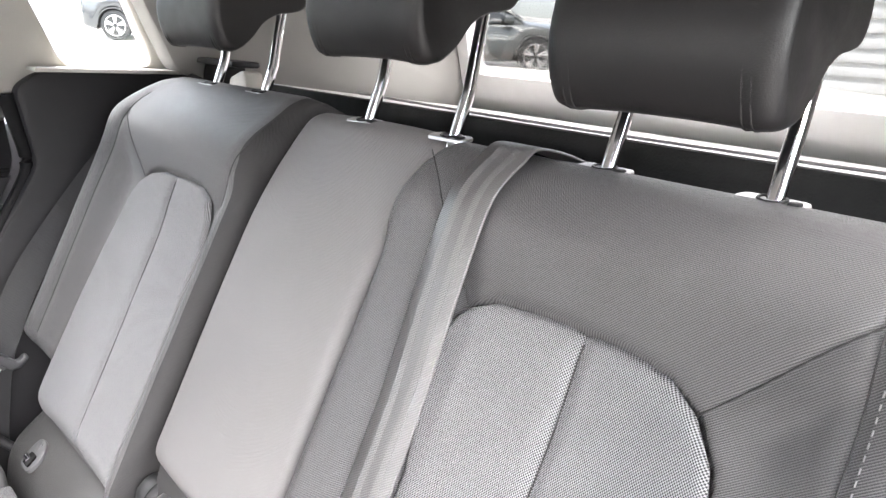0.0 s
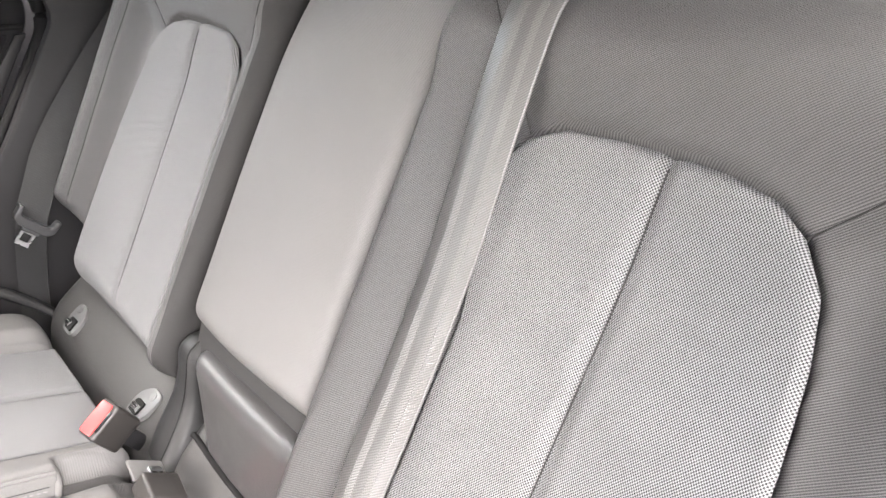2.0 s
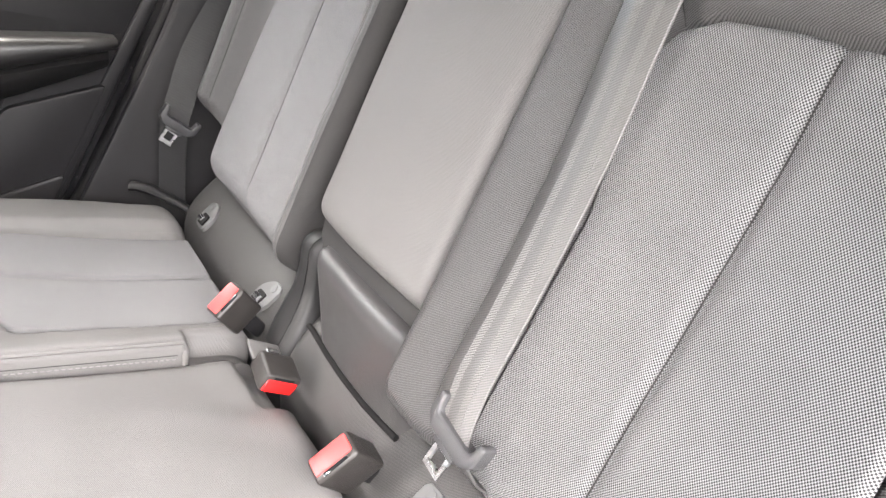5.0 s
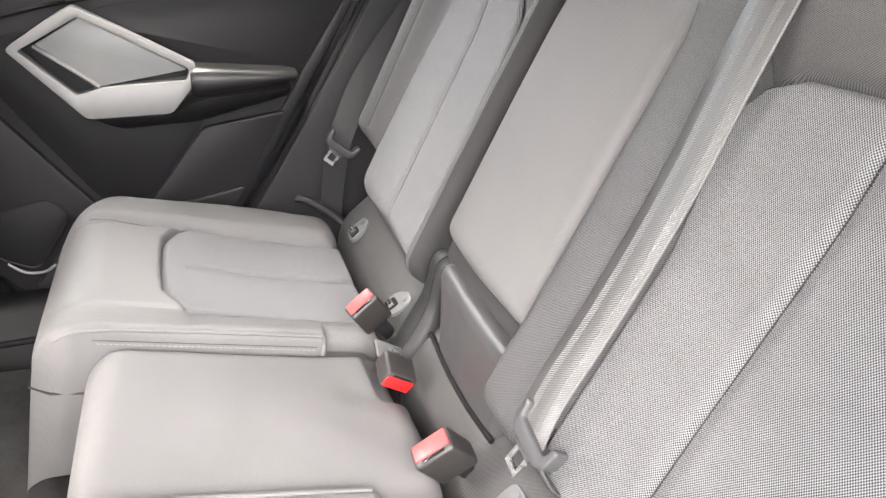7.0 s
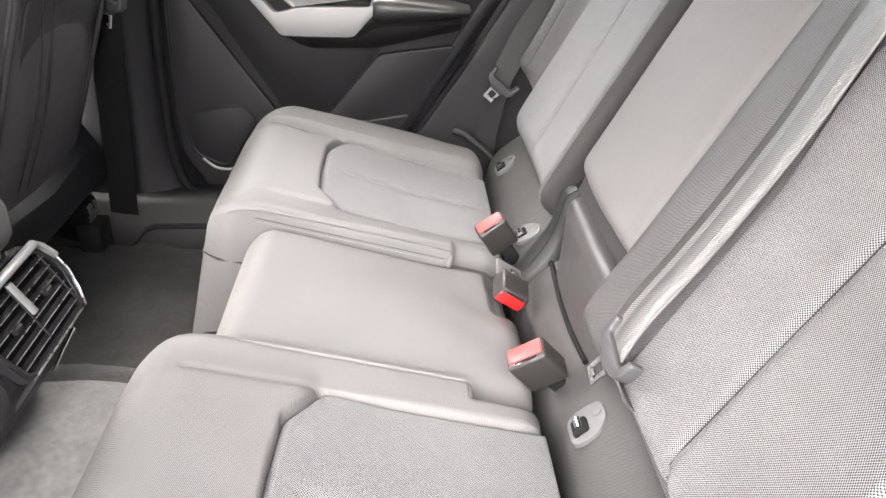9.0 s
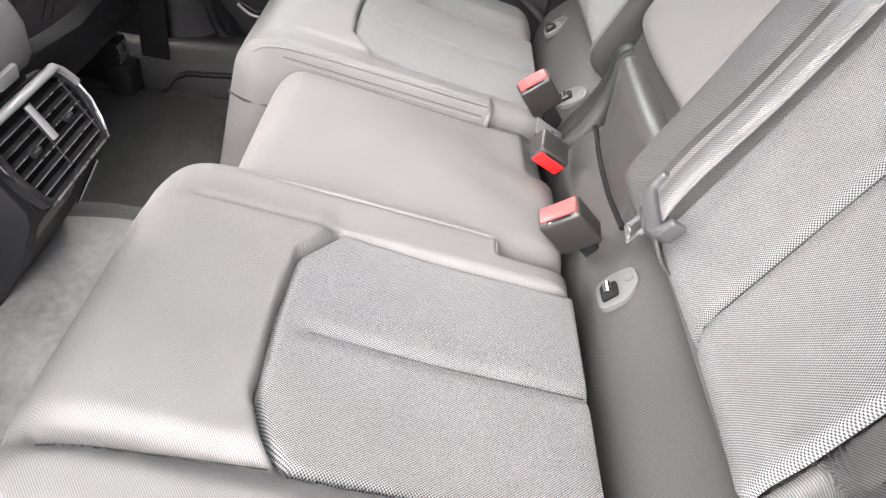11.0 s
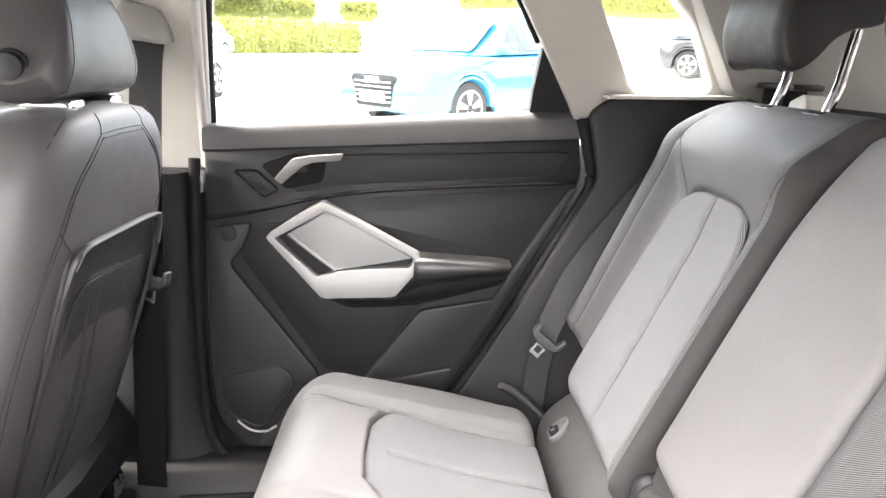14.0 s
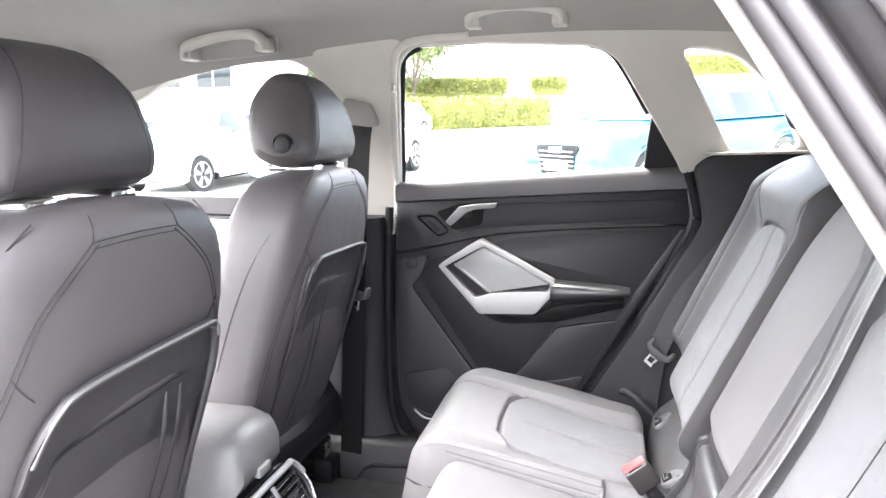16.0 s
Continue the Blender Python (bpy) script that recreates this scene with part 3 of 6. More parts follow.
def build_lower_far():
    """The far rear door's inner panel, the trim behind it, and the far front door."""
    d = thing("door_1", (-0.30, 0.70, 0.52), "closed rear car door with dark grey trim panel", "car door", kind="structure")
    body = rounded([(-0.630, 1.150), (-0.636, 0.846), (-0.632, 0.674), (-0.622, 0.572), (-0.564, 0.512), (-0.26, 0.516), (-0.173, 0.656), (0.006, 0.970), (0.060, 1.086), (0.046, 1.190)], 0.02)
    part("inner_panel", prism(body, side(0.69), (0, 0.05, 0), 0.008), SOFT, d)
    # padded ledge under the glass
    rings = []
    for x in np.linspace(-0.629, 0.046, 14):
        z = 1.157 + 0.0775 * (x + 0.624) * 1.0
        w = 0.042 + 0.012 * (x + 0.63)
        rings.append([(x, 0.716, z), (x, 0.690, z + 0.003), (x, 0.680, z - 0.004), (x, 0.676, z - 0.018), (x, 0.678, z - w), (x, 0.684, z - w - 0.004), (x, 0.70, z - w)])
    part("ledge", loft(rings), LEDGE, d, "soft dark grey ledge under the glass, paled for sky reflection")
    # inlay strip with its lower crease
    strip = [(-0.500, 1.098), (-0.478, 1.110), (0.018, 1.133), (0.038, 1.130), (0.014, 1.092), (-0.02, 1.086), (-0.331, 1.062), (-0.40, 1.055), (-0.470, 1.040)]
    part("inlay_strip", prism(rounded(strip, 0.012), side(0.685), (0, 0.02, 0), 0.003), SOFT, d)
    crease = [(-0.632, 0.686, 0.987), (-0.55, 0.686, 1.002), (-0.44, 0.686, 1.030), (-0.331, 0.686, 1.048), (-0.15, 0.686, 1.064), (0.049, 0.686, 1.077)]
    part("crease", tube(spline(crease, 5), 0.0042, 6), RUBBER, d, "black joint line across the door")
    # cloth field above the armrest, valley and lower fields
    field = [(-0.44, 1.010), (-0.331, 1.036), (0.030, 1.066), (-0.052, 0.925), (-0.22, 0.925)]
    part("cloth_field", prism(rounded(field, 0.01), side(0.687), (0, 0.02, 0), 0.003), SOFT, d)
    wedge = [(0.052, 1.066), (0.036, 1.066), (-0.060, 0.905), (-0.205, 0.66), (-0.182, 0.66), (0.0, 0.968)]
    part("rear_edge", prism(wedge, side(0.683), (0, 0.02, 0), 0.003), SOFT, d)
    front_field = rounded([(-0.622, 0.972), (-0.545, 0.985), (-0.565, 0.930), (-0.590, 0.905), (-0.425, 0.688), (-0.42, 0.66), (-0.60, 0.66), (-0.625, 0.70)], 0.015)
    part("front_field", prism(front_field, side(0.676), (0, 0.03, 0), 0.005), SOFT, d)
    low = rounded([(-0.232, 0.822), (-0.085, 0.850), (-0.195, 0.655), (-0.33, 0.645), (-0.345, 0.668)], 0.01)
    part("rear_field", prism(low, side(0.676), (0, 0.03, 0), 0.005), SOFT, d)
    low = rounded([(-0.345, 0.668), (-0.16, 0.712), (-0.26, 0.53), (-0.55, 0.53), (-0.46, 0.64)], 0.02)
    part("lower_field", prism(low, side(0.670), (0, 0.03, 0), 0.006), SOFT, d)
    valley = rounded([(-0.545, 0.975), (-0.575, 0.925), (-0.415, 0.690), (-0.33, 0.690), (-0.225, 0.835), (-0.23, 0.90), (-0.43, 1.00)], 0.02)
    part("valley", prism(valley, side(0.688), (0, 0.01, 0), 0.002), PLASTIC, d, "black recessed field round the pull")
    # speaker grille
    sp = rounded([(-0.612, 0.678), (-0.50, 0.706), (-0.466, 0.674), (-0.535, 0.570), (-0.598, 0.600)], 0.02)
    grille = part("speaker_grille", prism(sp, side(0.670), (0, 0.02, 0), 0.004), PLASTIC, d, "black perforated speaker grille")
    part("rim", tube([(a, 0.671, b) for a, b in sp + sp[:1]], 0.0022, 6), PLASTIC, grille)
    part("rim", tube(spline([(-0.580, 0.664, 0.590), (-0.555, 0.662, 0.572), (-0.525, 0.662, 0.570), (-0.505, 0.662, 0.582)], 5), 0.0028, 6), SILVER, grille, "bright curved strip")
    part("tweeter", disc((-0.588, 0.674, 0.963), (0, 1, 0), 0.015, 0.006, 24, 0.002), PLASTIC, d)
    # aluminium pull frame, its grey pad and the armrest
    out = [(-0.516, 0.965), (-0.436, 1.019), (-0.414, 1.031), (-0.235, 0.940), (-0.240, 0.909), (-0.280, 0.862), (-0.412, 0.856)]
    hole = [(-0.499, 0.963), (-0.407, 1.015), (-0.246, 0.934), (-0.252, 0.916), (-0.386, 0.905), (-0.423, 0.893)]

    def tilt(a, b):
        return (a, 0.656 - 0.14 * (1.02 - b), b)

    pull = part("door_pull", prism(rounded(out, 0.008), tilt, (0, 0.028, 0), 0.0025, [rounded(hole, 0.006)]), SILVER, d, "brushed aluminium-look pull frame")
    part("pull_pad", prism(rounded([(-0.476, 0.970), (-0.407, 1.013), (-0.249, 0.932), (-0.388, 0.906)], 0.006), lambda a, b: (a, tilt(a, b)[1] + 0.009, b), (0, 0.012, 0), 0.003), PADGREY, pull, "grey leatherette pad in the pull")
    part("pull_pocket", prism(rounded([(-0.499, 0.963), (-0.470, 0.980), (-0.378, 0.900), (-0.423, 0.892)], 0.006), lambda a, b: (a, tilt(a, b)[1] + 0.024, b), (0, 0.012, 0), 0.002), PLASTIC, pull)
    part("pad_edge", tube([(a, tilt(a, b)[1] + 0.007, b) for a, b in ((-0.476, 0.970), (-0.388, 0.906))], 0.0035, 6), SILVER, pull)
    rings = []
    for x in (-0.246, -0.242, -0.236, -0.20, -0.16, -0.12, -0.09, -0.078, -0.070, -0.066):
        k = float(np.interp(x, (-0.246, -0.236, -0.09, -0.066), (0.80, 1.0, 1.0, 0.72)))
        top, bot, yi = 0.938 - 0.05 * (x + 0.24), 0.886 + 0.13 * (x + 0.24), 0.632 + 0.05 * (x + 0.24)
        c, h = 0.5 * (top + bot), 0.5 * (top - bot) * k
        sect = [(0.70, -0.95), (0.70, 0.95)] + [(yi + 0.022 - 0.022 * k * math.cos(a) ** 0.8 if math.cos(a) > 0 else yi + 0.022, math.sin(a)) for a in np.linspace(math.pi / 2, -math.pi / 2, 13)]
        rings.append([(x, y, c + h * q) for y, q in sect])
    grip = part("armrest", loft(rings), ARMBLACK, d, "black padded armrest")
    rings = []
    for x in np.linspace(-0.42, -0.080, 18):
        top = float(np.interp(x, (-0.42, -0.28, -0.235, -0.08), (0.862, 0.866, 0.892, 0.908)))
        bot = float(np.interp(x, (-0.42, -0.368, -0.233, -0.08), (0.846, 0.827, 0.838, 0.878)))
        yi = 0.640 + 0.06 * max(0.0, x + 0.25) + 0.25 * max(0.0, -0.36 - x)
        rings.append([(x, 0.70, top), (x, yi + 0.012, top), (x, yi, top - 0.010), (x, yi + 0.003, top - 0.4 * (top - bot)), (x, yi + 0.018, bot + 0.004), (x, yi + 0.032, bot), (x, 0.70, bot)])
    part("armrest_base", loft(rings), ARMBLACK, grip)
    # inner handle and the lock slot beside it
    cup = rounded([(-0.530, 1.090), (-0.464, 1.114), (-0.409, 1.110), (-0.415, 1.062), (-0.484, 1.046)], 0.012)
    part("handle_cup", prism(cup, side(0.684), (0, 0.01, 0), 0.002), FRAMEBLACK, d)
    lever = rounded([(-0.500, 1.070), (-0.468, 1.106), (-0.440, 1.112), (-0.378, 1.117), (-0.384, 1.104), (-0.430, 1.101), (-0.448, 1.094), (-0.487, 1.060)], 0.004)
    hnd = part("door_handle", prism(lever, lambda a, b: (a, 0.658 + 0.03 * max(0, a + 0.44) / 0.055 * 0.4, b), (0, 0.010, 0), 0.0025), SILVER, d, "satin metal inner handle")
    part("handle_pivot", box(-0.470, -0.440, 0.666, 0.690, 1.080, 1.098, 0.004), PLASTIC, hnd)
    slot = rounded([(-0.577, 1.078), (-0.535, 1.080), (-0.497, 1.045), (-0.523, 1.031)], 0.008)
    lock = part("lock_slot", prism(slot, side(0.685), (0, 0.01, 0), 0.002), SOFT, d)
    part("slot_frame", tube([(a, 0.685, b) for a, b in slot + slot[:1]], 0.0025, 6), GLOSS, lock)
    part("slot_switch", prism(rounded([(-0.558, 1.069), (-0.540, 1.071), (-0.511, 1.046), (-0.525, 1.041)], 0.004), side(0.682), (0, 0.01, 0), 0.002), PLASTIC, lock)
    # black seal along the door's rear edge
    seal = [(0.050, 0.680, 1.195), (0.062, 0.676, 1.15), (0.072, 0.672, 1.09), (0.055, 0.672, 1.04), (0.014, 0.672, 0.962), (-0.08, 0.668, 0.79), (-0.17, 0.668, 0.64), (-0.26, 0.668, 0.50)]
    part("door_seal", tube(spline(seal, 6), [0.017 - 0.008 * min(1, q / 18) for q in range(43)], 8, 0.9), RUBBER, label="black rubber door seal", category="door seal", kind="structure")
    seal = [(-0.641, 0.668, 1.10), (-0.644, 0.664, 0.98), (-0.645, 0.662, 0.85), (-0.643, 0.662, 0.70), (-0.632, 0.662, 0.57), (-0.60, 0.662, 0.515), (-0.54, 0.664, 0.500), (-0.4, 0.668, 0.498)]
    part("door_seal", tube(spline(seal, 6), 0.011, 8, 0.9), RUBBER, label="black rubber door seal", category="door seal", kind="structure")
    # B-pillar lower cover
    rings = []
    for z in np.linspace(0.50, 1.075, 12):
        f = max(0, (0.62 - z) / 0.12)
        y = 0.645
        rings.append([(-0.80 - 0.05 * f, 0.70, z), (-0.80 - 0.05 * f, y - 0.005, z), (-0.775, y - 0.02, z), (-0.70, y - 0.018, z), (-0.665 + 0.02 * f, y, z), (-0.652 + 0.06 * f, y + 0.035, z), (-0.652 + 0.06 * f, 0.72, z)])
    part("pillar_cover", loft(rings), SOFT, label="dark grey lower cover of the door pillar", category="pillar trim", kind="structure")
    rings = []
    for z in np.linspace(1.07, 1.505, 12):
        y = 0.69 - 0.4 * (z - 1.16)
        k = (z - 1.07) / 0.36
        k = k if k < 0.8 else 0.8 + (k - 0.8) * 3.0
        x0, x1 = -0.760 - 0.02 * k, -0.640 + 0.035 * k
        rings.append([(x0, y + 0.02, z), (x0 + 0.004, y - 0.003, z), (x0 + 0.02, y - 0.006, z), (x1 - 0.02, y - 0.006, z), (x1 - 0.004, y - 0.003, z), (x1, y + 0.02, z)])
    part("pillar_cover", loft(rings), CREAM, label="pale grey upper cover of the door pillar", category="pillar trim", kind="structure")
    part("coat_hook", tube(spline([lean(1, -0.012)(-0.606, 1.385), lean(1, -0.028)(-0.602, 1.372), lean(1, -0.030)(-0.602, 1.362), lean(1, -0.036)(-0.596, 1.368)], 4), 0.005, 8), CREAM, label="small pale plastic coat hook on the pillar", category="coat hook")
    # rear quarter trim beside the seat
    q = rounded([(0.055, 1.206), (0.085, 1.232), (0.13, 1.238), (0.62, 1.235), (0.66, 0.60), (-0.20, 0.50), (-0.19, 0.60), (0.00, 0.93), (0.080, 1.09)], 0.015)
    part("wall_rear_quarter", prism(q, lambda a, b: (a, 0.650 - 0.02 * max(0, a), b), (0, 0.06, 0), 0.012), SOFT, label="dark grey side trim beside the rear seat", category="side trim", kind="structure")
    part("trim", prism([(0.075, 0.61), (0.075, 0.655), (0.30, 0.66), (0.30, 0.61)], lambda a, b: (a, b, 1.240 + 0.03 * (a - 0.075)), (0, 0, -0.006), 0.002), CREAM, label="pale ledge under the quarter window", category="trim", kind="structure")
    # far front door
    f = thing("door_2", (-1.2, 0.72, 0.55), "closed front car door with grey trim panel", "car door", kind="structure")
    part("inner_panel", prism([(-0.80, 1.115), (-1.75, 1.10), (-1.75, 0.52), (-0.80, 0.52)], side(0.70), (0, 0.05, 0), 0.008), SOFT, f)
    rings = [[(x, 0.74, 1.118), (x, 0.70, 1.120), (x, 0.684, 1.112), (x, 0.682, 1.07), (x, 0.70, 1.062)] for x in (-1.75, -1.4, -0.80)]
    part("ledge", loft(rings), SOFT, f)
    part("inlay", prism([(-0.80, 1.055), (-1.75, 1.05), (-1.75, 0.985), (-0.80, 0.995)], side(0.692), (0, 0.02, 0), 0.004), PADGREY, f, "pale grey inlay strip")
    return d


def build_skins():
    """The outer body sides, which close the doors and sills."""
    far = [(-1.9, 0.28), (0.9, 0.28), (1.0, 1.16), (-1.9, 1.10)]
    part("body_side", prism(far, side(0.775), (0, 0.03, 0), 0.01), PAINT, label="dark grey painted body side", category="car body", kind="structure")
    part("body_side", prism([(-1.9, 0.28), (-0.68, 0.28), (-0.66, 1.10), (-1.9, 1.10)], side(-0.775), (0, -0.03, 0), 0.01), PAINT, label="dark grey painted body side", category="car body", kind="structure")
    part("body_side", prism([(0.02, 0.28), (0.9, 0.28), (1.0, 1.16), (0.12, 1.14), (0.10, 1.0)], side(-0.83), (0, -0.03, 0), 0.01), PAINT, label="dark grey painted body side", category="car body", kind="structure")
    part("floor_pan", box(-2.0, 1.0, -0.74, 0.74, 0.26, 0.30, 0.01), PAINT, label="dark grey painted floor pan", category="car body", kind="structure")
    part("wall_boot_back", box(0.94, 1.0, -0.7, 0.7, 0.30, 1.10, 0.01), SOFT, label="dark grey lower tailgate trim", category="tailgate", kind="structure")


def build_rear_end():
    """Luggage cover, tailgate, its window, and the cabin's close behind and ahead."""
    flap = prism([(-0.60, 0.95), (0.57, 0.95), (0.57, 1.240), (-0.60, 1.240)], lambda a, b: (0.34 + 0.10 * (b - 0.95), a, b), (0.012, 0, 0), 0.004)
    cover = thing("luggage_cover", (0.60, 0.0, 1.24), "grey luggage cover with black front flap behind the seat", "luggage cover")
    part("front_flap", flap, COVER, cover, "black cloth flap")
    xs, ys = np.linspace(0.375, 0.915, 20), np.linspace(-0.57, 0.57, 30)
    P = np.array([[(x, y, 1.240 - 0.035 * (x - 0.375) / 0.54 - 0.006 * math.sin(math.pi * (x - 0.375) / 0.54) * math.cos(y * 2.4)) for y in ys] for x in xs])
    part("cover_sheet", grid_mesh(P), SHELF, cover, "pale grey stretched sheet")
    x = 0.64
    part("cover_rib", tube([(x, y, 1.2415 - 0.035 * (x - 0.375) / 0.54 - 0.006 * math.sin(math.pi * (x - 0.375) / 0.54) * math.cos(y * 2.4)) for y in ys], 0.0035, 6), SHELF, cover)
    gate = [(-0.62, 1.05), (0.62, 1.05), (0.56, 1.50), (-0.56, 1.50)]
    hole = rounded([(-0.53, 1.279), (0.53, 1.279), (0.47, 1.455), (-0.47, 1.455)], 0.04)

    def back(a, b):
        return (0.96 - 0.62 * (b - 1.2), a, b)

    part("wall_tailgate", prism(gate, back, (0.05, 0, 0), 0.008, [hole]), TAILTRIM, label="pale grey tailgate trim round the rear window", category="tailgate", kind="structure")
    ob = part("window_rear", prism(hole, lambda a, b: (1.0 - 0.62 * (b - 1.2), a, b), (0.004, 0, 0), 0), TINTED, label="grey tinted rear window of the car", category="window", kind="structure")
    ob.visible_shadow = False
    for s in (1, -1):
        pil = [(0.36, 1.24), (0.98, 1.10), (0.98, 1.22), (0.82, 1.48), (0.42, 1.48), (0.27, 1.44)]
        if s > 0:
            pil = [(0.285, 1.245), (0.98, 1.10), (0.98, 1.22), (0.82, 1.48), (0.42, 1.50), (0.14, 1.47)]
        part("pillar_cover", prism(rounded(pil, 0.02), lambda a, b: (a, s * (0.60 - 0.3 * (b - 1.24) - 0.05 * max(0, a - 0.3)), b), (0, s * 0.05, 0), 0.012), LINER, label="grey cloth-clad rear pillar cover", category="pillar trim", kind="structure")
        part("wall_boot", prism([(0.25, 0.55), (0.98, 0.55), (0.98, 1.205), (0.25, 1.205)], side(s * 0.59), (0, s * 0.03, 0), 0.006), SOFT, label="dark grey side of the luggage bay", category="side trim", kind="structure")
    # belt outlet and its black bracket beside the far headrest
    g = thing("belt_guide", (0.30, 0.545, 1.24), "black seat belt outlet with pale cover", "belt guide")
    part("bracket", box(0.315, 0.365, 0.470, 0.610, 1.262, 1.272, 0.004), PLASTIC, g)
    part("cover", prism(rounded([(0.455, 1.20), (0.525, 1.20), (0.515, 1.245), (0.478, 1.258), (0.465, 1.255)], 0.006), lambda a, b: (0.335, a, b), (0.03, 0, 0), 0.004), CREAM, g, "pale outlet cover")
    part("slot", box(0.330, 0.37, 0.525, 0.600, 1.205, 1.262, 0.004), FRAMEBLACK, g)
    part("wall_front", prism([(-0.9, 0.42), (0.9, 0.42), (0.8, 1.06), (-0.8, 1.06)], lambda a, b: (-1.72, a, b), (-0.05, 0, 0), 0), SOFT, label="dark grey dashboard", category="dashboard", kind="structure")
    scr = part("window_front", prism([(-0.72, 1.06), (0.72, 1.06), (0.56, 1.42), (-0.56, 1.42)], lambda a, b: (-1.95 + 0.8 * (b - 1.06), a, b), (0.004, 0, 0), 0), PANE, label="clear windscreen of the car", category="window", kind="structure")
    scr.visible_shadow = False


def build_near_side():
    """The open door's frame on the near side, with its seals, and the body below."""
    def edge(dx, dy, dz=0.0):
        base = [(-0.60, 1.474), (-0.30, 1.473), (-0.19, 1.466), (-0.145, 1.445), (-0.113, 1.415), (-0.068, 1.347), (-0.035, 1.290), (-0.001, 1.230), (0.032, 1.165), (0.05, 1.09), (0.03, 1.00), (-0.07, 0.80), (-0.18, 0.60)]
        return [(x + dx, -(0.69 - 0.4 * (max(z, 1.0) - 1.16) + dy), z + dz) for x, z in base]

    rows = [(-0.004, -0.002, 0.0042, LINER, "pale edging of the door opening"), (0.0045, 0.017, 0.0070, FLANGE, "mauve-grey inner seal of the door opening"), (0.0135, 0.034, 0.0075, BODYPALE, "grey painted flange of the door opening"), (0.0190, 0.043, 0.0022, FLANGE, "thin grey joint of the door opening"), (0.0265, 0.052, 0.0100, FRAMEBLACK, "black outer seal of the door opening"), (0.0300, 0.060, 0.0022, FLANGE, "thin grey lip of the outer seal"), (0.0365, 0.066, 0.0065, BODYPALE, "grey painted edge of the body"), (0.054, 0.085, 0.014, FRAMEBLACK, "black trim on the body's edge")]
    for dx, dy, r, m, lab in rows:
        part("door_frame", tube(spline(edge(dx, dy), 5), r, 10), m, label=lab, category="door frame", kind="structure")
    part("wall_near_quarter", prism([(0.10, 1.18), (0.66, 1.20), (0.66, 0.50), (-0.14, 0.50), (0.10, 1.0)], side(-0.66), (0, -0.16, 0), 0.01), SOFT, label="dark grey side trim beside the rear seat", category="side trim", kind="structure")
    part("pillar_cover", prism([(-0.80, 0.50), (-0.68, 0.50), (-0.66, 1.06), (-0.78, 1.06)], side(-0.66), (0, -0.10, 0), 0.01), SOFT, label="dark grey lower cover of the door pillar", category="pillar trim", kind="structure")
    part("inner_panel_front", prism([(-0.80, 1.115), (-1.75, 1.10), (-1.75, 0.45), (-0.80, 0.45)], side(-0.70), (0, -0.06, 0), 0.008), SOFT, label="dark grey front door panel", category="car door", kind="structure")


FRAMEBLACK = material("matt black weather seal", (0.004, 0.0038, 0.004), 0.8, vary=0.15, scale=60, bump=0.2, spec=0.2)
BODYPALE = material("grey body paint", (0.026, 0.0245, 0.026), 0.6, vary=0.05, scale=60)
FLANGE = material("mauve-grey painted flange", (0.017, 0.0155, 0.0165), 0.6, vary=0.08, scale=40)


# ---- rear seats ----
TB, TC = radians(24.2), radians(11.0)
BACK_O = (0.046, 0.0, 0.8382)
CUSH_O = (-0.27, 0.0, 0.728)


def back_frame(s):
    return BACK_O, (0, s, 0), (math.sin(TB), 0, math.cos(TB)), (-math.cos(TB), 0, math.sin(TB))


def cush_frame(s):
    return CUSH_O, (0, s, 0), (math.cos(TC), 0, -math.sin(TC)), (math.sin(TC), 0, math.cos(TC))


def on(fr, u, v, n):
    o, a, b, c = (np.array(q, float) for q in fr)
    return tuple(o + u * a + v * b + n * c)


ROLL_X, ROLL_Z = [-0.021, -0.018, -0.012, -0.001, 0.014, 0.030, 0.044, 0.062], [0.640, 0.664, 0.685, 0.702, 0.716, 0.730, 0.740, 0.742]
BACK_PANEL = [(0.204, 0.270), (0.219, 0.292), (0.246, 0.306), (0.30, 0.310), (0.366, 0.308), (0.397, 0.300), (0.42, 0.284), (0.438, 0.258), (0.447, 0.22), (0.454, 0.165), (0.460, 0.09), (0.464, -0.02), (0.462, -0.066), (0.450, -0.080), (0.200, -0.080), (0.187, -0.068), (0.188, 0.0), (0.191, 0.15), (0.197, 0.23)]
CUSH_PANEL = [(0.186, 0.008), (0.232, -0.024), (0.30, -0.028), (0.388, -0.026), (0.420, -0.012), (0.441, 0.008), (0.437, 0.120), (0.432, 0.243), (0.183, 0.243)]


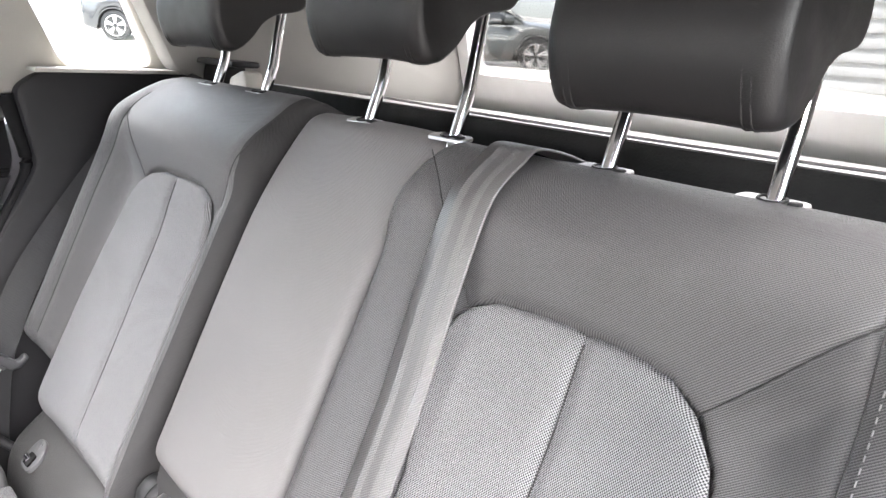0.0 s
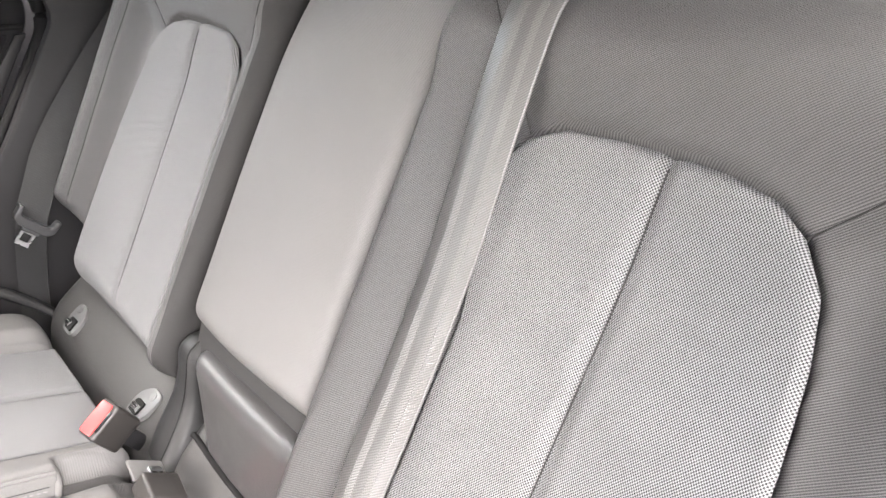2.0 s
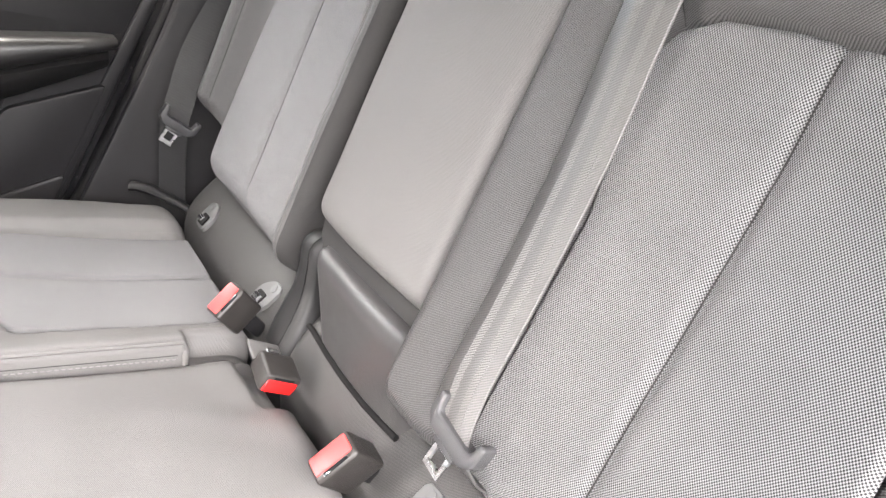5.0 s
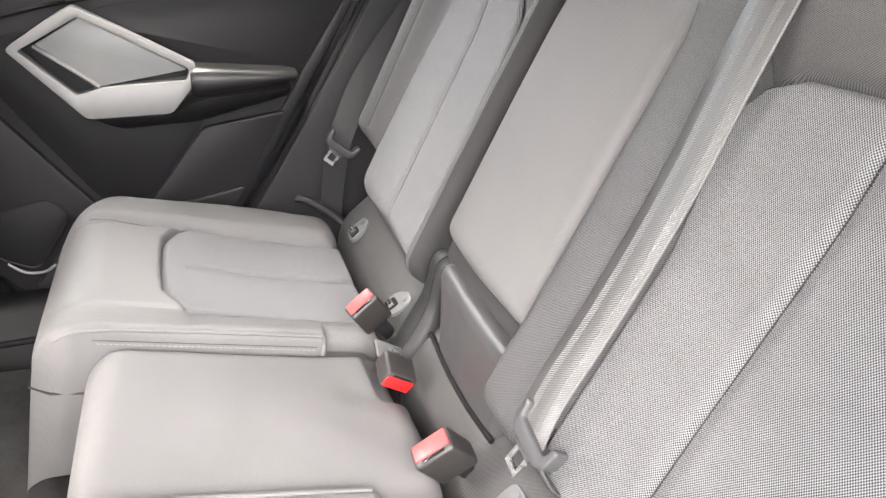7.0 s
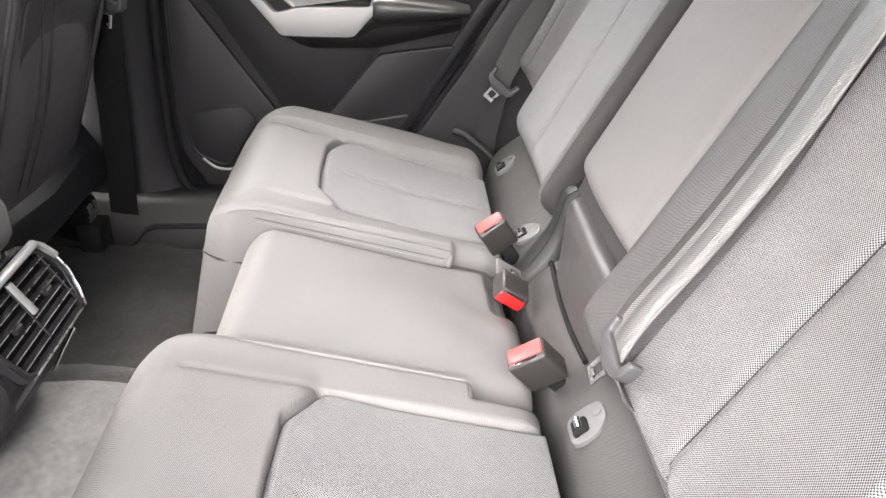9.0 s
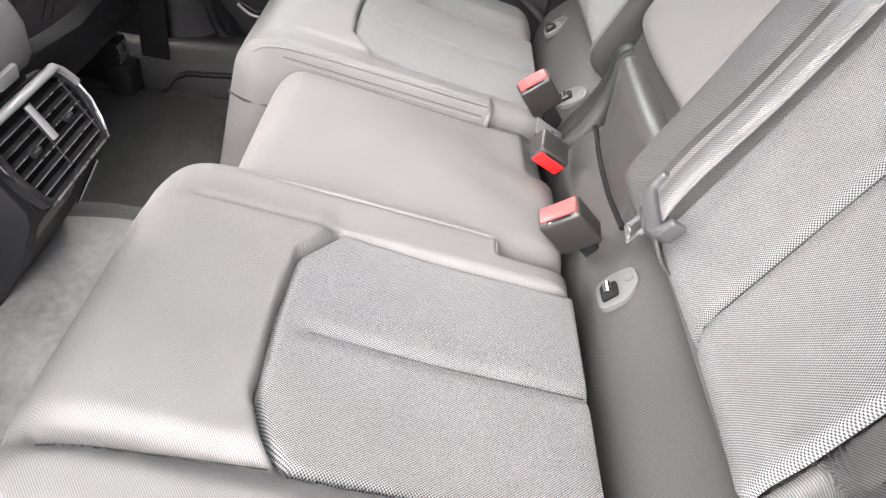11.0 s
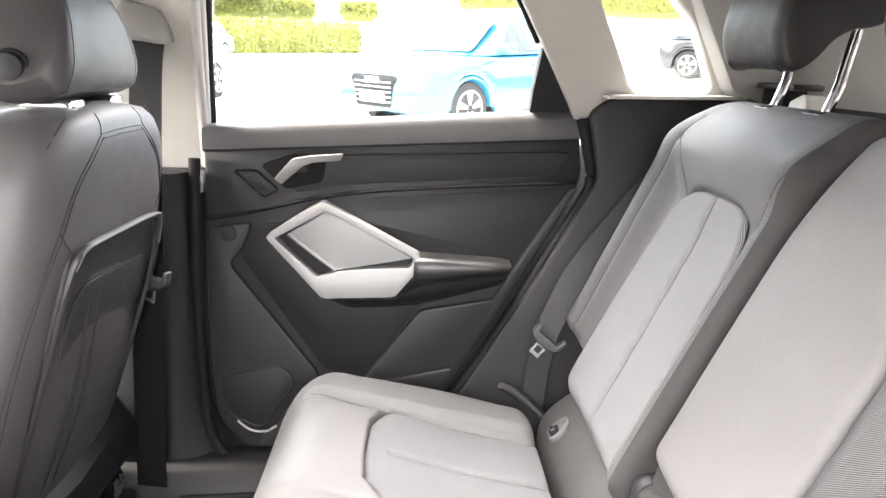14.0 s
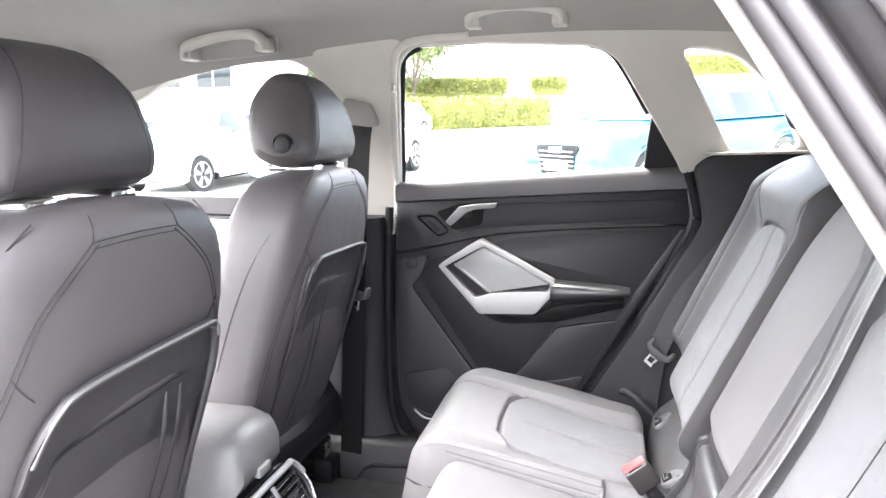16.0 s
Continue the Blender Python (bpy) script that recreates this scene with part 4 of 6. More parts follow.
def outer_seat(s, inner):
    fr, fc = back_frame(s), cush_frame(s)
    top, cz = (0.457, 1.2395) if s > 0 else (0.438, 1.2260)
    seat = thing("rear_seat", (-0.05, s * 0.33, 0.50), "outer rear car seat in dark grey twill with pale woven panels", "car seat", "rear seats")
    back_panel = BACK_PANEL if s > 0 else [(u + 0.026 * smooth01(np.array((0.26 - v) / 0.10)) if u < 0.21 else u, v) for u, v in BACK_PANEL]

    def outer_edge(v):
        return 0.552 + 0.03 * np.clip(v, 0, 0.4) - 0.05 * np.clip((v - 0.36) / 0.09, 0, 1) ** 2 - 0.072 * smooth01((0.012 - v) / 0.026)

    def field(u, v):
        side_roll = (0.032 if s > 0 else 0.022) * smooth01((u - 0.452) / 0.075) * smooth01((v + 0.02) / 0.04) + 0.016 * smooth01((0.210 - u) / 0.05)
        top_roll = 0.026 * smooth01((v - 0.275) / 0.08)
        h = 0.008 + (side_roll ** 4 + top_roll ** 4) ** 0.25 - 0.040 * smooth01((v - 0.355) / 0.10)
        return h + 0.0004 * np.sin(u * 37 + v * 23) * np.sin(v * 41 - u * 11)

    inner_seam = [(inner + 0.004, 0.405), (0.158, 0.372), (0.171, 0.345), (0.198, 0.292)] if s > 0 else [(inner + 0.004, 0.415), (0.147, 0.386), (0.172, 0.363), (0.191, 0.342), (0.218, 0.295)]
    seams = ([(0.414, 0.281), (0.424, 0.290), (0.453, 0.317), (0.484, 0.348), (0.504, 0.368)], [(0.504, 0.368), (0.506, 0.31), (0.506, 0.20), (0.502, 0.0)], inner_seam, [(0.504, 0.368), (0.507, 0.395), (0.505, 0.410)])

    def back_h(u, v):
        h = field(u, v)
        for line in seams:
            h = h + seam(u, v, line, 0.0022, 0.004)
        d = signed(u, v, back_panel)
        return h - 0.011 * smooth01((0.003 - d) / 0.006)

    backrest = part("backrest", pad(fr, lambda v: inner + 0.0 * v, outer_edge, -0.085, top, back_h, 0.030, 0.09, 0.004, 0.030 if s > 0 else 0.022), DARKTWILL, seat)
    if s > 0:
        # the flank beside the middle seat gets darker faces that carry its shade
        me = backrest.data
        me.materials.append(SHADECLOTH)
        cols = len(axis_steps(float(outer_edge(np.array(0.5 * (top - 0.085)))) - inner, 0.030, 0.004)) - 1
        me.polygons.foreach_set("material_index", [1 if k % cols < 5 else 0 for k in range(len(me.polygons))])

    def panel_h(u, v):
        h = 0.007 + 0.007 * np.clip(np.abs(u - 0.325) / 0.13, 0, 1) ** 2 + 0.006 * smooth01((v - 0.22) / 0.08) - 0.018 * np.clip((-0.045 - v) / 0.035, 0, 1) ** 2
        return h + seam(u, v, [(0.329, 0.32), (0.328, 0.22), (0.325, 0.06), (0.324, -0.09)], 0.004, 0.0045)

    # dark sewing lines along the seams
    def sew(frame3, height, pts, r=0.0009):
        q = spline([(a, b, 0) for a, b in pts], 6)
        line = [on(frame3, p.x, p.y, float(height(np.array(p.x), np.array(p.y))) + r * 0.6) for p in q]
        part("seam_line", tube(line, r, 5), THREADDARK, seat)

    for pts in seams:
        sew(fr, lambda u, v: field(u, v) - 0.0026, pts, 0.0006)
    sew(fr, lambda u, v: panel_h(u, v) + 0.0006, [(0.329, 0.300), (0.328, 0.22), (0.325, 0.06), (0.324, -0.07)], 0.0007)
    part("back_panel", panel(fr, back_panel, panel_h, 0.004, 0.007, 0.006), WEAVE, seat, "pale grey two-tone woven panel")
    # board behind the upholstery
    part("back_board", prism([(inner, -0.10), (0.54, -0.10), (0.54, 0.43), (inner, 0.43)], lambda a, b: on(fr, a, b, -0.05), tuple(np.array(fr[3]) * -0.05), 0.01), LEATHER, seat)

    def rim_at(v, back=0.006):
        u = float(outer_edge(np.array(v))) - back
        k = 1 - back / 0.030
        return on(fr, u, v, float(field(np.array(u), np.array(v))) - 0.030 * (1 - math.sqrt(1 - k * k)) + 0.0006)

    part("piping", tube(spline([rim_at(v) for v in (0.405, 0.38, 0.34, 0.27, 0.18, 0.09, 0.04, 0.014)], 6), 0.0020, 6), PIPING, seat, "pale grey piping along the bolster")
    # contrasting stitches beside the outer seam
    for k in range(52 if s < 0 else 0):
        v = 0.355 - 0.0068 * k
        u = 0.511 + 0.004 * (1 - abs(v - 0.15) / 0.3)
        h = float(field(np.array(u), np.array(v)))
        part("stitch", tube([on(fr, u, v, h - 0.0001), on(fr, u, v - 0.0036, h - 0.0001)], 0.00055, 5), THREAD, seat)
    # cushion: a flat nose ahead of the sunk woven panel, a bolster outside, a low ridge inside
    lead = 0.011 if s > 0 else 0.0
    cush_panel = [(u, v - lead if v < 0.1 else v) for u, v in CUSH_PANEL]

    def cush_field(u, v):
        h = 0.004 + (0.004 if s < 0 else 0.009) * smooth01((0.188 - u) / 0.045) + 0.013 * smooth01((u - 0.436) / 0.030)
        h = h + 0.008 * smooth01((0.012 - v) / 0.03) * smooth01((0.44 - u) / 0.02) * smooth01((u - 0.150) / 0.05)
        h = h - 0.020 * np.clip((-0.105 - v) / 0.06, 0, 1) ** 2
        h = h - 0.036 * smooth01((0.160 - u) / 0.006) * smooth01((v - 0.157) / 0.006)
        return h + 0.0005 * np.sin(u * 33 + v * 29)

    bolster_seam = [(0.452, -0.140), (0.444, -0.07), (0.438, -0.004)]

    def cush_h(u, v):
        h = cush_field(u, v) + seam(u, v, bolster_seam, 0.0035, 0.0035)
        h = h + seam(u, v, [(0.190, -0.120), (0.187, 0.0)], 0.0022, 0.0035)
        d = signed(u, v, cush_panel)
        deep = 0.020 * smooth01((0.035 - v) / 0.05) + 0.012
        return h - deep * smooth01((0.003 - d) / 0.006)

    def cush_edge(v):
        return 0.527 + 0.008 * np.clip(1 - ((v - 0.05) / 0.12) ** 2, 0, 1) - 0.075 * np.clip((-0.085 - v) / 0.085, 0, 1) ** 2.2 - 0.03 * np.clip((v - 0.20) / 0.043, 0, 1) ** 2

    part("cushion", pad(fc, lambda v: 0.132 + 0.022 * np.clip((-0.125 - v) / 0.047, 0, 1) ** 2, cush_edge, -0.172, 0.243, cush_h, 0.032, 0.20, 0.0036, 0.012), TWILL, seat)

    def cpanel_h(u, v):
        h = -0.001 + 0.007 * smooth01((0.12 - v) / 0.14)
        return h + seam(u, v, [(0.314, 0.0), (0.310, 0.25)], 0.004, 0.0045)

    sew(fc, lambda u, v: cush_field(u, v) - 0.0038, bolster_seam, 0.0006)
    sew(fc, cpanel_h, [(0.314, 0.0), (0.312, 0.10), (0.310, 0.235)], 0.0008)
    part("cushion_panel", panel(fc, cush_panel, cpanel_h, 0.004, 0.012, 0.008), WEAVE, seat, "pale grey two-tone woven panel")
    # ridge along the cushion's inner edge, with its stitching, ending in a folded lip
    rise = 0.005 if s > 0 else 0.0
    top = [on(fc, u, v, n) for u, v, n in ((0.1390, -0.148, -0.012), (0.1340, -0.13, -0.003 + rise), (0.1335, -0.09, 0.003 + rise), (0.1335, 0.02, 0.005 + rise), (0.1335, 0.155, 0.005 + rise))]
    part("piping", tube(spline(top, 6), 0.0026, 6), TWILL, seat)
    for k in range(40):
        v = -0.105 + 0.0064 * k
        part("stitch", tube([on(fc, 0.1314, v, -0.010), on(fc, 0.1314, v + 0.0038, -0.010)], 0.0006, 5), THREAD, seat)
    part("seam_line", tube([on(fc, 0.1317, -0.11, -0.0055), on(fc, 0.1317, 0.15, -0.0055)], 0.0006, 5), THREADDARK, seat)
    lip = [on(fc, u, v, n) for u, v, n in ((0.162, 0.1575, 0.002), (0.150, 0.158, 0.003), (0.139, 0.158, 0.002), (0.1335, 0.159, -0.006), (0.1330, 0.160, -0.024), (0.1330, 0.160, -0.036))]
    part("lip", tube(spline(lip, 5), 0.0042, 8), TWILL, seat, "folded grey lip at the ridge's end")
    # seam round the cushion's front, low down
    pts = [on(fc, u, v, n) for u, v, n in ((0.1310, -0.06, -0.072), (0.1310, -0.110, -0.078), (0.137, -0.150, -0.084), (0.155, -0.1735, -0.088), (0.30, -0.1735, -0.088), (0.43, -0.1735, -0.086))]
    part("seam_cord", tube(pts, 0.0018, 6), THREADDARK, seat, "sewn seam low on the cushion front")
    # roll behind the cushion with its two anchor bars, its twill darkened for shade
    y0, y1 = (0.118, 0.545) if s > 0 else (-0.112, 0.555)
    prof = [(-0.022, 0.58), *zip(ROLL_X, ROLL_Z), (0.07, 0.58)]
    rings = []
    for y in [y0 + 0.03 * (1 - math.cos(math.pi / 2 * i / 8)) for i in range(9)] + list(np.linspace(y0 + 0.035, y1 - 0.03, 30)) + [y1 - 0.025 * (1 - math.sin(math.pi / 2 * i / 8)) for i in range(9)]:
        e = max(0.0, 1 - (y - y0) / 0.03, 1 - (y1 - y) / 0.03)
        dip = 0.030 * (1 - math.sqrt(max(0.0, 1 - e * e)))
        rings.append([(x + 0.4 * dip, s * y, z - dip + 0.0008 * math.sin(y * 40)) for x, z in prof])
    part("rear_roll", loft(rings), SHADEDTWILL, seat)
    for w in (0.197, 0.443):
        q = 1 if w < 0.3 else -1
        iso = part("anchor_bezel", prism(rounded([(-0.020, -0.018), (0.014, -0.018), (0.022, 0.000), (0.022, 0.024), (-0.002, 0.026), (-0.020, 0.010)], 0.009), lambda a, b: (-0.004 + b * 0.78, s * (w - q * a), 0.7035 + b * 0.62 + 0.003), (0.004, 0, -0.005), 0.0018), BEZEL, seat, "grey plastic child-seat anchor surround")
        part("anchor_slot", prism(rounded([(-0.013, -0.013), (0.007, -0.013), (0.008, 0.004), (-0.010, 0.004)], 0.003), lambda a, b: (-0.0055 + b * 0.78, s * (w - q * a), 0.7055 + b * 0.62 + 0.003), (0.002, 0, -0.002), 0), FRAMEBLACK, iso)
        part("anchor_bar", tube([(-0.010, s * (w - 0.0065), 0.7060), (-0.010, s * (w + 0.0065), 0.7060)], 0.0046, 10), CHROME, iso, "bright steel anchor bar")
        part("anchor_mark", disc(on(((-0.004 + 0.016 * 0.78, s * (w - q * 0.008), 0.7035 + 0.016 * 0.62 + 0.0036), (0, 1, 0), (1, 0, 0), (0, 0, 1)), 0, 0, 0), (-0.62, 0, 0.78), 0.0055, 0.0012, 20, 0.0004), BEZEL, iso)
    headrest(seat, s * 0.3365, 0.172, 0.067, cz, 0.012 if s > 0 else -0.003)
    return seat


def headrest(seat, yc, width, half, zc, lift):
    """A comma-shaped rear headrest on two chrome posts; lift: how far it is pulled up."""
    h = part("headrest", headrest_mesh(yc, width, lift), HEADREST, seat, "headrest darkened for its backlit side")
    sect = [(0.208, 1.2795), (0.190, 1.2805), (0.1805, 1.296), (0.1735, 1.322), (0.1765, 1.356), (0.189, 1.388), (0.215, 1.4045)]
    for t in (-1, 1):
        for inset in (0.0, 0.006):
            pts = [(0.235 + (x - 0.235) * 0.992, yc + t * (0.80 * width / 2 - inset), lift + 1.345 + (z - 1.345) * 0.996 - 0.0026) for x, z in sect]
            part("headrest_seam", tube(spline(pts, 4), 0.0006, 5), THREADDARK, h)
    for y in (yc - half, yc + half):
        part("post", tube([(0.246, y, 1.205), (0.2685, y, 1.275), (0.278, y, 1.325 + lift), (0.280, y, 1.345 + lift)], 0.0066, 14), CHROME, h, "chrome post")
        part("collar", prism(rounded([(-0.022, -0.012), (0.022, -0.012), (0.026, 0), (0.022, 0.012), (-0.022, 0.012), (-0.026, 0)], 0.010), lambda a, b: (0.247 + b * 0.9, y + a, zc + 0.0015 + 0.12 * b), (0, 0, -0.0035), 0.0012), COLLAR, h, "satin metal guide collar")
        part("collar_rim", tube([(0.2475 + 0.0095 * math.cos(a), y + 0.0095 * math.sin(a), zc + 0.0022 + 0.0011 * math.cos(a)) for a in np.linspace(0, 2 * math.pi, 21)], 0.0012, 6), PLASTIC, h)
        part("collar_button", box(0.238, 0.247, y - 0.021, y - 0.013, zc - 0.001, zc + 0.0035, 0.0012), PLASTIC, h)
    return h


def headrest_mesh(yc, width, lift):
    prof = [(0.180, 1.296), (0.173, 1.322), (0.176, 1.354), (0.188, 1.384), (0.212, 1.402), (0.248, 1.408), (0.284, 1.401), (0.308, 1.384), (0.315, 1.360), (0.307, 1.341), (0.288, 1.333), (0.264, 1.328), (0.242, 1.314), (0.226, 1.294), (0.208, 1.280), (0.190, 1.281)]
    prof = [(p.x, p.y) for p in spline([(*q, 0) for q in prof + prof[:1]], 3)[:-1]]
    cx, cz = 0.235, 1.345
    rings = []
    for t in np.sin(np.linspace(-math.pi / 2, math.pi / 2, 31)):
        a = abs(t)
        k = 1.0 if a < 0.80 else 1.0 - 0.16 * (1 - math.sqrt(max(0, 1 - ((a - 0.80) / 0.20) ** 2)))
        rings.append([(cx + (x - cx) * k, yc + t * width / 2, lift + cz + (z - cz) * k - 0.003 * a * a) for x, z in prof])
    return loft(rings)


def centre_seat():
    fr, fc = back_frame(1), cush_frame(1)
    seat = thing("rear_seat", (0.0, 0.02, 0.50), "plain grey middle rear car seat with fold-down armrest", "car seat", "rear seats")

    def h1(u, v):
        return 0.008 + 0.008 * np.sin(np.clip((u + 0.1) / 0.24, 0, 1) * math.pi) - 0.030 * np.clip((v - 0.27) / 0.175, 0, 1) ** 2 + 0.0006 * np.sin(v * 19 + u * 31)

    part("backrest", pad(fr, lambda v: -0.091 - 0.003 * np.clip((0.3 - v) / 0.3, 0, 1), lambda v: 0.142 + 0.0 * v, -0.006, 0.446, h1, 0.026, 0.10, 0.006, 0.016), TWILL, seat)

    def h2(u, v):
        return 0.013 + 0.38 * np.clip(v + 0.03, -0.2, 0) + 0.004 * np.sin(np.clip((u + 0.12) / 0.2, 0, 1) * math.pi)

    part("armrest_end", pad(fr, lambda v: -0.118 + 0.0 * v, lambda v: 0.106 + 0.42 * np.clip(v + 0.03, -0.2, 0), -0.165, -0.022, h2, 0.026, 0.09, 0.004, 0.016), ARMLEATHER, seat, "shiny dark grey leatherette armrest end")
    # black strip added to carry the shade in the slot over the armrest's end
    shade_strip = [(-0.085, -0.040), (0.120, -0.040), (0.135, 0.004), (-0.085, 0.004)]
    part("slot_shade", prism(shade_strip, lambda a, b: on(fr, a, b, -0.006), tuple(np.array(fr[3]) * -0.02), 0.002), SHADECLOTH, seat, "black strip for the shade in the slot over the armrest")
    # curved cover over the armrest's hinge, running down to the middle buckle
    rings = []
    path = [(0.130, -0.018, -0.030, 0.014), (0.130, -0.024, -0.012, 0.015), (0.129, -0.040, -0.003, 0.016), (0.126, -0.064, -0.008, 0.016), (0.127, -0.090, -0.014, 0.019), (0.126, -0.116, -0.014, 0.023), (0.121, -0.142, -0.009, 0.024), (0.116, -0.165, -0.004, 0.022)]
    cover = spline([(a, b, c) for a, b, c, w in path], 5)
    wid = spline([(w, 0, 0) for a, b, c, w in path], 5)
    for p, w in zip(cover, wid):
        w = w.x * 1.25
        sect = [(-1.0, -0.016), (-0.98, -0.004), (-0.86, 0.0025), (-0.45, 0.0065), (0.1, 0.0075), (0.6, 0.006), (0.9, 0.001), (1.0, -0.006), (1.0, -0.016)]
        rings.append([on(fr, p.x + a * w, p.y, p.z + b) for a, b in sect])
    hinge = part("hinge_cover", loft(rings), HINGE, seat, "black curved hinge cover")
    part("cover_joint", tube([on(fr, p.x - 0.62 * w.x, p.y, p.z + 0.0058) for p, w in zip(cover[3:], wid[3:])], 0.0009, 5), FRAMEBLACK, hinge)

    # black tube where armrest end meets the roll, standing in for crease shade
    crease_shade = []
    for u in np.linspace(-0.116, 0.092, 18):
        vs = np.linspace(-0.16, -0.05, 120)
        face = np.array([on(fr, u, v, float(h2(u, v))) for v in vs])
        gap = face[:, 2] - np.interp(face[:, 0], ROLL_X, ROLL_Z)
        k = int(np.argmin(np.abs(gap)))
        crease_shade.append(tuple(face[k] + np.array((-0.0015, 0, 0.0015))))
    part("crease_shade", tube(crease_shade, 0.0034, 8), FRAMEBLACK, seat, "black tube for the crease shade under the armrest end")

    def h3(u, v):
        return -0.012 + 0.012 * np.cos(np.clip(u / 0.17, -1, 1) * math.pi / 2) - 0.05 * smooth01((-0.06 - v) / 0.09) ** 2 - 0.022 * smooth01((0.012 - np.hypot(np.maximum(0, np.abs(u - 0.072) - 0.045), np.maximum(0, np.abs(v - 0.245) - 0.030))) / 0.012) + 0.0015 * np.sin(u * 24 + v * 17) + 0.0009 * np.sin(46 * v + 30 * u + 3 * np.sin(22 * u)) * smooth01((v - 0.10) / 0.1)

    part("cushion", pad(fc, lambda v: -0.134 + 0.0 * v, lambda v: 0.134 + 0.0 * v, -0.112, 0.247, h3, 0.030, 0.18, 0.006), TWILL, seat)
    headrest(seat, -0.025, 0.176, 0.067, 1.2285, 0.018)
    return seat


def buckle(top, axis, across, mat, k, label, lying=False):
    """A seat belt buckle on its stalk: black housing with a release button in its end."""
    d, t = Vector(axis).normalized(), Vector(top)
    L = 0.10
    b = t - d * L
    a = Vector(across)
    a = (a - d * a.dot(d)).normalized()
    n = d.cross(a)
    o = thing("seat_belt_buckle", tuple(b), label, "seat belt buckle", "rear seat belt buckles")
    M = Matrix((a, n, d)).transposed().to_4x4()
    M.translation = b
    H = 0.046 if lying else 0.058
    if lying:
        tab = part("webbing_loop", turned(box(-0.022, 0.018, -0.004, 0.0, L - 0.068, L - 0.040, 0.0015), M), WEBSTRIPE, o, "pale webbing loop")
        part("rivet", turned(box(-0.004, 0.012, -0.001, 0.004, L - 0.056, L - 0.040, 0.002), M), CHROME, tab, "bright steel rivet")
        part("stalk", turned(box(-0.018, 0.014, -0.010, -0.0045, L - 0.060, L - 0.040, 0.002), M), PLASTIC, o)
    else:
        part("stalk", turned(box(-0.010, 0.010, -0.005, 0.005, 0.005, L - 0.05, 0.004), M), PLASTIC, o)
    hb = box(-0.0245 * k, 0.0245 * k, -0.0145 * k, 0.0145 * k, L - H * k, L - 0.002, 0.004, 3)
    hs = part("housing", turned(hb, M), BUCKLE, o, "black plastic housing")
    part("release_button", turned(box(-0.0212 * k, 0.0212 * k, -0.0118 * k, 0.0075 * k, L - 0.020, L - 0.0003, 0.002), M), mat, o, "red release button")
    part("tongue_slot", turned(box(-0.014 * k, 0.014 * k, 0.0082 * k, 0.0116 * k, L - 0.010, L - 0.0014, 0.0005), M), GLOSS, hs)
    return o


def tongue(o, c, along, across, scale=1.0):
    """A belt tongue: a black grip over the webbing and a steel plate with a window."""
    d, a = Vector(along).normalized(), Vector(across)
    a = (a - d * a.dot(d)).normalized()
    n = a.cross(d)
    M = Matrix((a, d, n)).transposed().to_4x4()
    M.translation = Vector(c)
    s = scale
    arc = rounded([(-0.0375 * s, 0.019 * s), (-0.0375 * s, -0.004 * s), (-0.026 * s, -0.015 * s), (0.026 * s, -0.015 * s), (0.0375 * s, -0.004 * s), (0.0375 * s, 0.019 * s), (0.029 * s, 0.019 * s), (0.0265 * s, 0.002 * s), (-0.0265 * s, 0.002 * s), (-0.029 * s, 0.019 * s)], 0.006 * s, 4)
    g = part("tongue_grip", prism(arc, lambda x, y: tuple(M @ Vector((x, y, 0.008))), tuple(n * -0.014), 0.0045, (), 3), TONGUE, o, "dark grey plastic tongue grip")
    part("tongue_neck", turned(box(-0.0165 * s, 0.0165 * s, -0.021 * s, -0.010 * s, -0.003, 0.006, 0.002), M), TONGUE, g)
    sq = [(-0.013 * s, -0.016 * s), (0.013 * s, -0.016 * s), (0.0125 * s, -0.046 * s), (-0.0125 * s, -0.046 * s)]
    ho = [(-0.0075 * s, -0.023 * s), (0.0075 * s, -0.023 * s), (0.0075 * s, -0.038 * s), (-0.0075 * s, -0.038 * s)]
    part("tongue_plate", prism(sq, lambda x, y: tuple(M @ Vector((x, y, 0.003))), tuple(n * -0.0025), 0.0006, [ho], 1), STEEL, o, "bright steel tongue plate")
    return g


